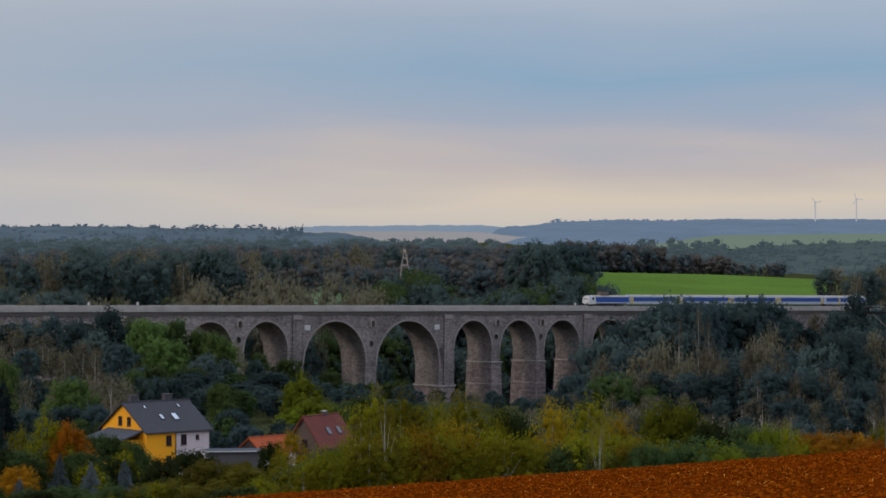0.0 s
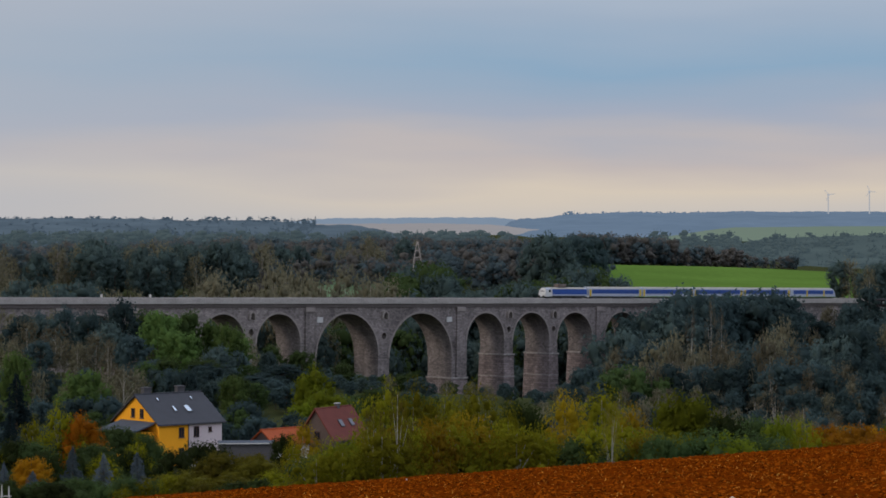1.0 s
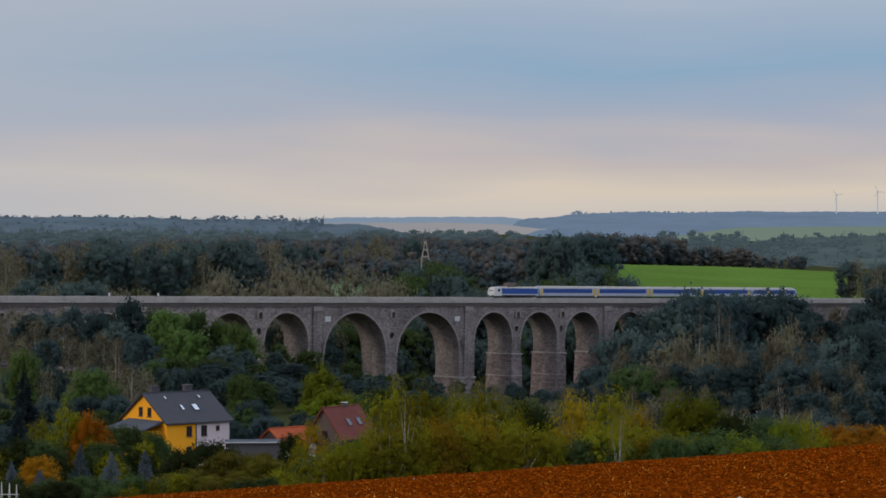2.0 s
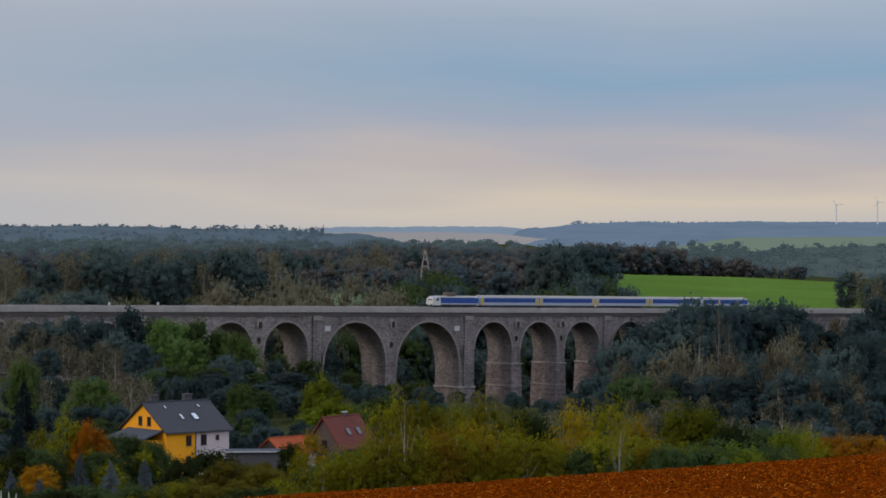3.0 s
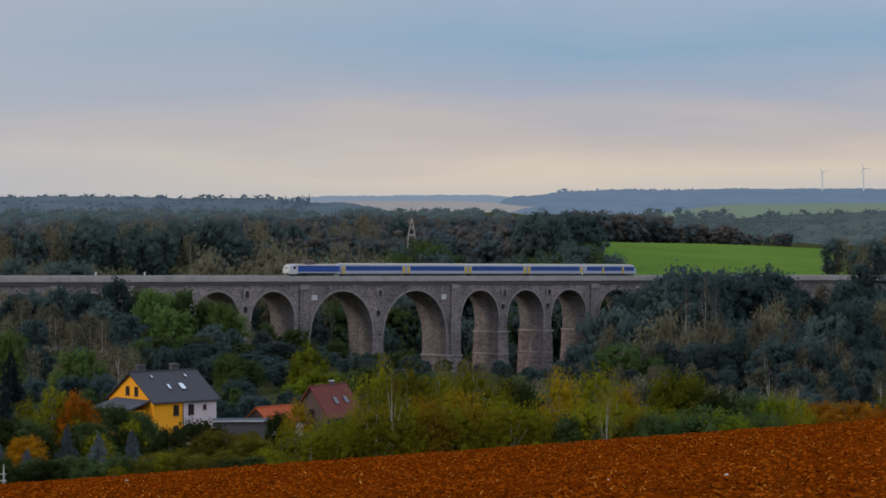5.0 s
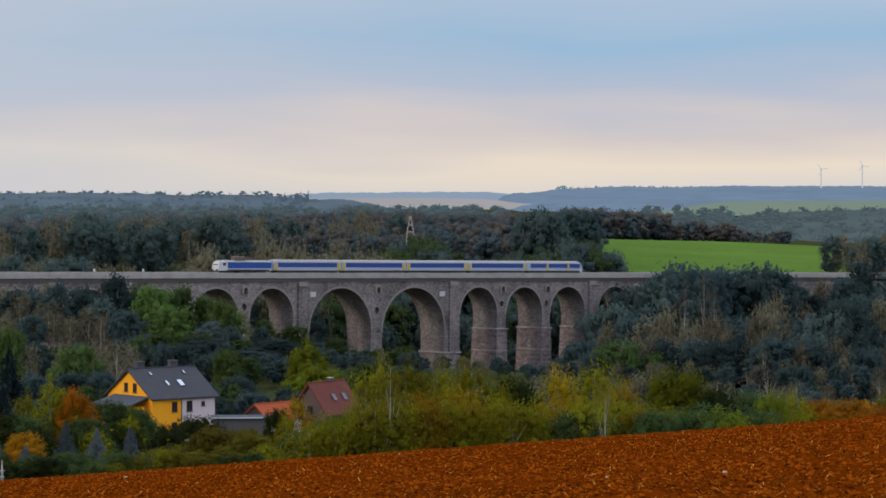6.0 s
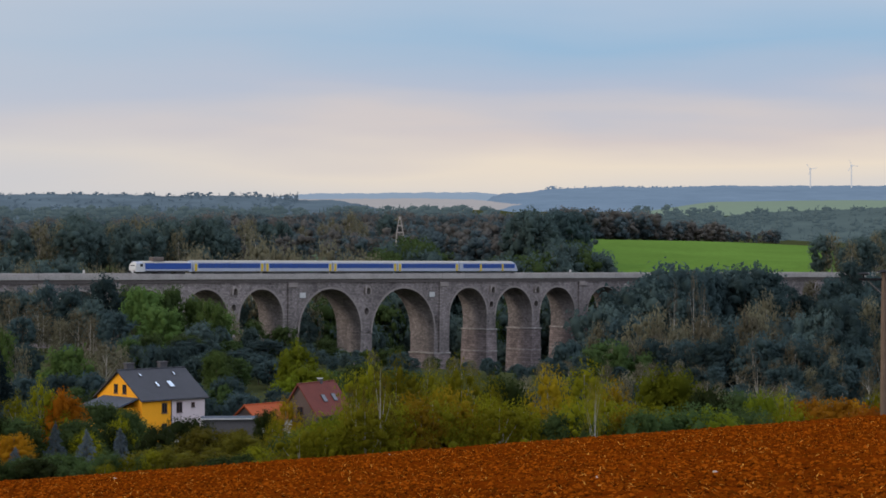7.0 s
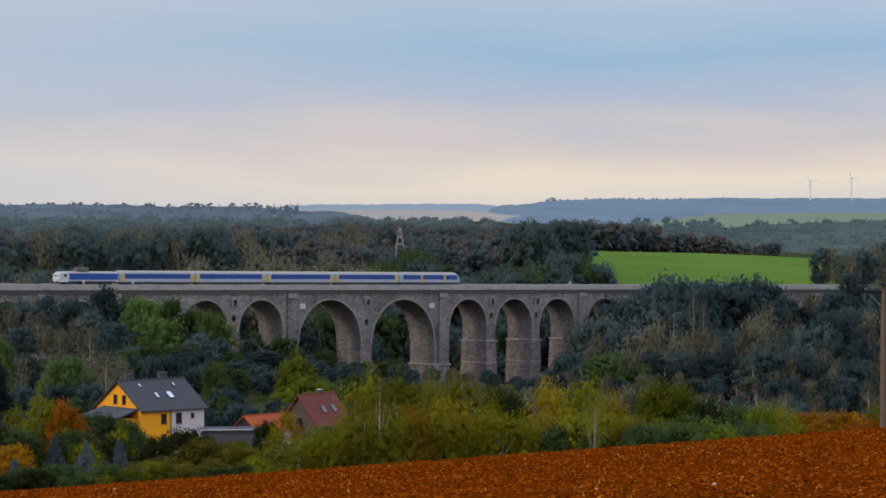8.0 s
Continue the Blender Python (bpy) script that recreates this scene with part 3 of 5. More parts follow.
loco = build_locomotive()
coach = build_coach()
TRAIN = [(loco, 0.0)]
for i in range(4):
    TRAIN.append((coach if i == 0 else copy_thing(coach, Matrix()), 20.4 + 26.4 * i))
TRAIN.append((build_coach(True), 20.4 + 26.4 * 4))

# ---- trees ----


def blob_shape(level):
    """Corners and triangles of a round lump."""
    bm = bmesh.new()
    bmesh.ops.create_icosphere(bm, subdivisions=level, radius=1.0)
    bm.verts.index_update()
    shape = np.array([v.co[:] for v in bm.verts]), np.array([[v.index for v in f.verts] for f in bm.faces])
    bm.free()
    return shape


BLOB = {1: blob_shape(1), 2: blob_shape(2)}


def leaf_cloud(rng, lobes, count, size, hang=0.0, core=0.0, level=2):
    """Leaf sprays on many lobes, each with a closed leafy core where core is above 0: verts and faces."""
    lobes = np.array(lobes)
    vol = lobes[:, 3] * lobes[:, 4]
    lob = lobes[rng.choice(len(lobes), count, p=vol / vol.sum())]
    d = rng.normal(size=(count, 3))
    d[:, 2] += 0.25
    d /= np.linalg.norm(d, axis=1)[:, None]
    rad = (0.62 + 0.60 * rng.rand(count) ** 0.8) if core else 0.32 + 0.80 * rng.rand(count) ** 0.6
    p = lob[:, :3] + d * lob[:, [3, 3, 4]] * rad[:, None]
    n = 0.9 * d + 0.55 * rng.normal(size=(count, 3)) + np.array([0, 0, 0.45])
    n /= np.linalg.norm(n, axis=1)[:, None]
    a = np.cross(n, rng.normal(size=(count, 3)))
    a /= np.linalg.norm(a, axis=1)[:, None] + 1e-9
    a = a * (1 - hang) + np.array([0, 0, -1.0]) * hang
    b = np.cross(n, a)
    sz = size * (0.5 + rng.rand(count))[:, None]
    ln = (0.8 + 0.6 * rng.rand(count))[:, None]
    wd = 0.75 - 0.35 * hang
    q = np.stack([p - a * sz * ln, p + a * sz * ln * 0.55 + b * sz * wd, p + a * sz * ln * 0.8 - b * sz * wd], 1)
    verts = [q.reshape(-1, 3)]
    faces = [np.arange(3 * count).reshape(-1, 3)]
    total = 3 * count
    if core:
        shape, tris = BLOB[level]
        for l in lobes:
            lump = shape * (core * (0.7 + 0.6 * rng.rand(len(shape), 1))) * l[[3, 3, 4]]
            verts.append(lump + l[:3])
            faces.append(tris + total)
            total += len(shape)
    return np.concatenate(verts), np.concatenate(faces)


def leaf_mesh(name, verts, faces, mat):
    me = mesh_of(name, verts.tolist(), faces.tolist(), mat)
    me.polygons.foreach_set("use_smooth", [True] * len(me.polygons))
    return me


def broadleaf(seed, leaf, bark, count, size, low=0.22, style="round"):
    """A tree of height 1 and crown width 1 in its own space: trunk mesh and crown mesh.
    round: full lobed crown; feather: upright hanging sprays; sparse: few leaves on a bare stem."""
    rng = np.random.RandomState(seed)
    lobes = []
    n = {"round": 34, "feather": 30, "sparse": 20}[style]
    mid, half = (low + 0.98) / 2, (0.98 - low) / 2
    for i in range(n):
        a = i * 2.4 + 0.7 * rng.rand()
        if style == "round":
            up = -0.9 + 1.86 * (i + 0.5) / n
            out = math.sqrt(max(0.0, 1 - up * up)) * (0.5 if i % 4 == 0 else 1.0)
            k = rng.uniform(0.5, 0.86)
            lobes.append((0.5 * out * k * math.cos(a), 0.5 * out * k * math.sin(a), mid + half * up * 0.70, 0.09 + 0.15 * rng.rand() ** 1.5, half * (0.15 + 0.25 * rng.rand() ** 1.5)))
        else:
            up = (i + rng.rand()) / n
            out = (0.04 + 0.34 * math.sqrt(max(0.0, 1 - up ** 2.6))) * rng.uniform(0.35, 1.1)
            k = 1.0 if style == "feather" else 0.6
            lobes.append((out * math.cos(a), out * math.sin(a), low + 0.06 + (0.82 - low) * up, k * (0.09 + 0.11 * rng.rand()), k * (0.08 + 0.09 * rng.rand())))
    hang = {"round": 0.0, "feather": 0.35, "sparse": 0.4}[style]
    verts, faces = leaf_cloud(rng, lobes, count, size, hang, {"round": 0.62, "feather": 0.36, "sparse": 0.0}[style], 1)
    crown = leaf_mesh("crown", verts, faces, leaf)
    sway = 0.02 * rng.randn(2)
    tv, tf = tube([(0, 0, -0.06), (sway[0] * 0.4, 0, 0.2), (sway[0], sway[1], 0.55), (sway[0] * 0.6, sway[1], 0.9)], [0.021, 0.015, 0.010, 0.003], 7)
    for lobe in lobes[1::3]:
        z0 = max(0.14, lobe[2] - (0.22 if style == "round" else 0.30))
        v, f = tube([(0, 0, z0), (lobe[0] * 0.45, lobe[1] * 0.45, (z0 + lobe[2]) / 2 - 0.01), lobe[:3]], [0.007, 0.005, 0.002], 5)
        k = len(tv)
        tv += v
        tf += [tuple(i + k for i in q) for q in f]
    return mesh_of("trunk", tv, tf, bark), crown


def conifer(seed, leaf, count):
    """A spruce: drooping boughs in uneven whorls, needles as small sprays."""
    rng = np.random.RandomState(seed)
    verts, faces = [], []
    boughs = []
    h = 0.07
    while h < 0.97:
        for k in range(8):
            boughs.append((h + 0.02 * rng.rand(), rng.rand() * 6.28, 0.5 * (1.02 - h) ** 0.85 * (0.45 + 0.7 * rng.rand())))
        h += 0.055 * (1.1 - 0.6 * h)
    for i in range(count):
        hh, a, reach = boughs[rng.randint(len(boughs))]
        t = rng.rand() ** 0.6
        o = np.array([math.cos(a), math.sin(a), 0.0])
        side = np.array([-math.sin(a), math.cos(a), 0.0])
        p = o * reach * t + side * (rng.rand() - 0.5) * 0.16 * (1.1 - hh) * (1.2 - t) + np.array([0, 0, hh - 0.05 * t * t + 0.015 * rng.randn()])
        d = o + side * rng.randn() * 0.5 + np.array([0, 0, -0.15 + 0.2 * rng.randn()])
        e = np.cross(d, rng.randn(3))
        e /= np.linalg.norm(e) + 1e-9
        ln, wd = 0.036 * (1.25 - hh), 0.015 * (1.25 - hh)
        k = len(verts)
        verts += [(p - d * ln).tolist(), (p + e * wd).tolist(), (p + d * ln).tolist(), (p - e * wd).tolist()]
        faces.append((k, k + 1, k + 2, k + 3))
    tv, tf = tube([(0, 0, -0.05), (0, 0, 0.5), (0, 0, 0.97)], [0.03, 0.018, 0.004], 6)
    return mesh_of("trunk", tv, tf, BARK), mesh_of("crown", verts, faces, leaf)


TREE_NAMES = {"olive": "willow_tree", "gold": "birch_tree", "greybirch": "birch_tree", "whitebirch": "birch_tree", "palebirch": "birch_tree", "spruce": "spruce_tree", "bluespruce": "spruce_tree"}
TREE_LABELS = {
    "green": "broad green tree with a rounded leafy crown", "deep": "deep green leafy shrub beside the field", "bluegreen": "green broadleaf tree in the valley wood, tinted blue for haze", "lush": "full green tree lit on its crown", "dark": "dark green broadleaf tree in dense leaf", "lime": "yellow-green leafy tree turning with autumn",
    "olive": "olive-yellow willow with thin pale stems", "gold": "golden autumn birch with a pale trunk", "rust": "rust-orange shrub in autumn leaf",
    "orange": "bright orange autumn tree beside the houses", "rustgreen": "rust and green shrub in autumn leaf", "greybirch": "thin grey-brown birch with few leaves",
    "palebirch": "tall bare-looking birch with a white trunk",
    "whitebirch": "slender birch with a white trunk and thin crown",
    "spruce": "tall dark green spruce", "bluespruce": "small blue-grey spruce in a garden"}
TREE_KIT = {}


def tree_meshes(kind, near, variant):
    key = (kind, near, variant)
    if key not in TREE_KIT:
        seed = sum(map(ord, kind)) * 7 + variant * 31 + near
        count, size = ((4600, 0.0170) if near else (1600, 0.0245))
        if kind in ("spruce", "bluespruce"):
            TREE_KIT[key] = conifer(seed, LEAF[kind], 4200 if near else 2000)
        else:
            style = "sparse" if kind in ("whitebirch", "palebirch") else "feather" if kind in ("greybirch", "gold", "olive") else "round"
            bark = WHITEBARK if style == "sparse" else BIRCHBARK if style == "feather" else BARK
            low = {"sparse": 0.45, "feather": 0.10, "round": 0.05}[style]
            TREE_KIT[key] = broadleaf(seed, LEAF[kind], bark, int(count * (0.35 if style == "sparse" else 1)), size * (0.8 if style == "sparse" else 1), low, style)
    return TREE_KIT[key]


def plant(kind, x, y, h, w, near, variant, turn, group):
    trunk, crown = tree_meshes(kind, near, variant)
    z = terrain(x, y)
    ob = empty(TREE_NAMES.get(kind, "shrub" if kind in ("rust", "rustgreen") else "broadleaf_tree"), pose(x, y, z, 0, 0, turn), TREE_LABELS[kind], "tree", group)
    ob.scale = (w, w, h)
    for nm, me in (("trunk", trunk), ("crown", crown)):
        shared(nm, me, ob, Matrix())


HEDGE = [
    ("olive", -5.9, 225.0, 10.0, 4.0),
    ("olive", -3.2, 215.0, 9.8, 3.9),
    ("olive", -0.7, 228.0, 9.1, 4.4),
    ("olive", 2.1, 222.0, 9.5, 4.3),
    ("deep", 5.8, 225.0, 8.8, 3.6),
    ("olive", 4.5, 220.0, 8.1, 2.8),
    ("gold", 9.5, 222.0, 8.9, 3.8),
    ("olive", 12.9, 232.0, 9.1, 5.0),
    ("gold", 14.5, 218.0, 7.8, 3.3),
    ("lime", 19.8, 225.0, 8.9, 4.6),
    ("deep", 22.8, 222.0, 7.2, 3.6),
    ("green", 26.3, 230.0, 7.2, 3.4),
    ("lime", 27.1, 220.0, 6.8, 2.3),
    ("olive", 30.0, 228.0, 6.5, 2.9),
    ("rust", 33.0, 218.0, 6.3, 3.6),
    ("rust", 35.4, 224.0, 6.0, 2.6),
    ("olive", -7.4, 212.0, 7.1, 2.7),
    ("lime", -8.5, 205.0, 6.5, 3.1),
    ("olive", -3.7, 205.0, 7.1, 3.5),
    ("olive", 6.9, 208.0, 6.6, 3.6),
    ("green", 9.9, 206.0, 6.3, 3.5),
    ("green", 16.1, 206.0, 6.2, 2.6),
    ("rust", 32.5, 232.0, 6.4, 3.0),
    ("olive", 38.1, 230.0, 6.4, 2.5),
    ("whitebirch", -4.3, 202.0, 10.1, 2.2),
    ("whitebirch", -6.2, 203.0, 8.8, 1.7),
    ("whitebirch", 12.2, 204.0, 8.4, 1.7),
]
GARDEN = [
    ("olive", -44.8, 300.0, 10.4, 4.5),
    ("orange", -42.3, 300.0, 9.9, 4.0),
    ("green", -39.7, 310.0, 8.3, 5.3),
    ("olive", -35.8, 300.0, 6.5, 3.2),
    ("rust", -41.6, 260.0, 5.6, 3.9),
    ("bluespruce", -37.7, 262.0, 6.2, 3.5),
    ("bluespruce", -34.1, 258.0, 5.5, 3.6),
    ("bluespruce", -30.6, 256.0, 5.6, 4.0),
    ("bluespruce", -38.2, 240.0, 4.4, 3.6),
    ("bluespruce", -40.8, 240.0, 5.2, 3.1),
    ("green", -33.4, 235.0, 4.2, 4.5),
    ("deep", -35.2, 232.0, 3.8, 4.0),
    ("deep", -26.0, 280.0, 6.6, 5.4),
    ("deep", -28.2, 268.0, 5.9, 4.2),
    ("rustgreen", -23.0, 262.0, 5.9, 5.2),
    ("rustgreen", -19.2, 258.0, 5.2, 4.6),
    ("rustgreen", -21.6, 285.0, 5.3, 4.9),
    ("rustgreen", -24.8, 240.0, 4.3, 5.6),
    ("rustgreen", -20.0, 238.0, 4.0, 5.1),
    ("olive", -16.4, 240.0, 4.1, 3.6),
    ("green", -13.4, 262.0, 5.5, 5.0),
    ("deep", -21.1, 330.0, 6.3, 3.5),
    ("gold", -18.1, 320.0, 7.8, 4.4),
    ("green", -37.3, 330.0, 5.2, 3.2),
    ("green", -36.4, 312.0, 7.1, 3.7),
    ("lime", -37.8, 318.0, 7.2, 4.2),
    ("spruce", -69.4, 420.0, 13.5, 9.0),
    ("olive", -52.5, 330.0, 8.0, 3.5),
    ("spruce", -50.3, 300.0, 9.7, 5.1),
    ("green", -29.1, 233.0, 4.1, 3.5),
    ("deep", -38.1, 230.0, 3.5, 2.9),
    ("olive", -17.3, 285.0, 6.1, 3.0),
]
HILLSIDE = [
    ("lush", -65.5, 470.0, 16.3, 8.5),
    ("lime", -26.1, 500.0, 13.8, 7.5),
    ("lime", -22.5, 470.0, 11.7, 9.0),
    ("lush", -42.4, 510.0, 12.0, 5.4),
    ("lime", -26.4, 460.0, 9.9, 5.9),
    ("green", -14.3, 500.0, 10.2, 9.6),
    ("green", -19.9, 480.0, 9.8, 8.2),
    ("lush", -82.7, 500.0, 18.3, 6.4),
    ("greybirch", -79.5, 500.0, 14.1, 6.4),
    ("greybirch", -64.9, 520.0, 12.5, 8.9),
    ("dark", -41.2, 560.0, 6.8, 10.8),
    ("dark", -38.3, 590.0, 6.8, 11.3),
    ("dark", -57.9, 560.0, 6.4, 13.1),
    ("green", -7.4, 540.0, 5.8, 9.2),
]
BANK = [
    ("lush", -64.9, 622.0, 17.4, 12.6),
    ("lush", -55.3, 618.0, 16.2, 9.4),
    ("green", -72.9, 628.0, 17.9, 9.7),
    ("dark", -86.9, 632.0, 16.6, 11.5),
    ("dark", -103.7, 640.0, 15.4, 10.9),
    ("bluegreen", -98.3, 636.0, 14.9, 10.9),
    ("bluegreen", -80.0, 615.0, 14.3, 10.5),
    ("lush", -50.0, 610.0, 12.6, 7.8),
    ("dark", -78.0, 620.0, 20.4, 10.6),
    ("lush", -68.0, 610.0, 18.6, 11.1),
    ("green", -61.6, 615.0, 18.6, 8.2),
    ("lush", -50.5, 600.0, 16.1, 9.0),
    ("lush", -61.0, 592.0, 14.0, 10.3),
    ("bluegreen", -52.3, 585.0, 11.0, 9.0),
    ("green", -54.5, 575.0, 8.5, 9.8),
    ("green", -45.9, 590.0, 6.5, 7.6),
    ("dark", -94.2, 640.0, 18.0, 8.2),
    ("dark", -71.7, 590.0, 12.3, 8.8),
    ("greybirch", -99.8, 620.0, 13.1, 9.3),
    ("greybirch", -91.7, 610.0, 12.4, 9.1),
    ("greybirch", -81.2, 600.0, 10.7, 9.0),
    ("dark", -63.9, 560.0, 9.9, 12.0),
    ("dark", -52.8, 570.0, 7.8, 12.2),
    ("greybirch", -50.5, 650.0, 13.1, 8.3),
    ("palebirch", 71.0, 790.0, 43.2, 5.7),
    ("palebirch", 77.4, 795.0, 43.8, 5.1),
    ("palebirch", 79.9, 790.0, 39.8, 4.4),
    ("palebirch", 76.7, 640.0, 16.1, 4.1),
    ("palebirch", 84.2, 620.0, 13.8, 4.0),
    ("palebirch", -92.8, 600.0, 11.5, 3.8),
    ("palebirch", -77.1, 590.0, 10.2, 3.8),
]


tree_rng = random.Random(7)
for rows, near, wide, tall, group in ((HEDGE, 1, 1.6, 1.17, "trees at the field's edge"), (GARDEN, 1, 1.25, 1.04, "trees round the houses"), (HILLSIDE, 0, 1.2, 1.0, "trees on the slope"), (BANK, 0, 1.02, 0.96, "trees before the viaduct")):
    for kind, x, y, h, w in rows:
        plant(kind, x, y, h * tall, w * wide, near, tree_rng.randrange(2), tree_rng.uniform(0, 360), group)


def wood_row(a, b, count, kinds, near, seed):
    """Trees along a line in plan from a to b; the third numbers are the heights of the canopy at its ends."""
    r = random.Random(seed)
    for i in range(count):
        t = (i + r.uniform(-0.5, 0.5)) / max(1, count - 1)
        x, y = a[0] + (b[0] - a[0]) * t, a[1] + (b[1] - a[1]) * t
        y += r.uniform(-0.022, 0.022) * y
        h = a[2] + (b[2] - a[2]) * t - terrain(x, y)
        h = max(4.5 if not near else 2.5, h * r.uniform(0.80, 1.06))
        kind = r.choice(kinds)
        w = h * (r.uniform(0.42, 0.58) if "birch" in kind else r.uniform(0.55, 0.8)) if not near else h * r.uniform(0.75, 1.05)
        yield kind, x, y, h, w if near else max(w, min(6.0, h * 0.9)), r.randrange(3), r.uniform(0, 360)


def joined_wood(rows, label):
    """The trees of a dense wood whose stems cannot be counted, joined by kind."""
    bins = {}
    for kind, x, y, h, w, variant, turn in rows:
        m = np.array(pose(x, y, terrain(x, y), 0, 0, turn) @ Matrix.Diagonal((w, w, h, 1)))
        for nm, me in zip(("trunks", "crowns"), tree_meshes(kind, 0, variant)):
            vs, fs, mat = bins.setdefault((nm, kind), ([], [], me.materials[0]))
            co = np.array([v.co[:] for v in me.vertices])
            k = len(vs)
            vs += (co @ m[:3, :3].T + m[:3, 3]).tolist()
            fs += [tuple(i + k for i in p.vertices) for p in me.polygons]
    for (nm, kind), (vs, fs, mat) in bins.items():
        me = mesh_of("wood_" + nm, vs, fs, mat)
        me.polygons.foreach_set("use_smooth", [True] * len(me.polygons))
        tagged(new("wood_" + nm, me), label, "wood", kind="stuff")


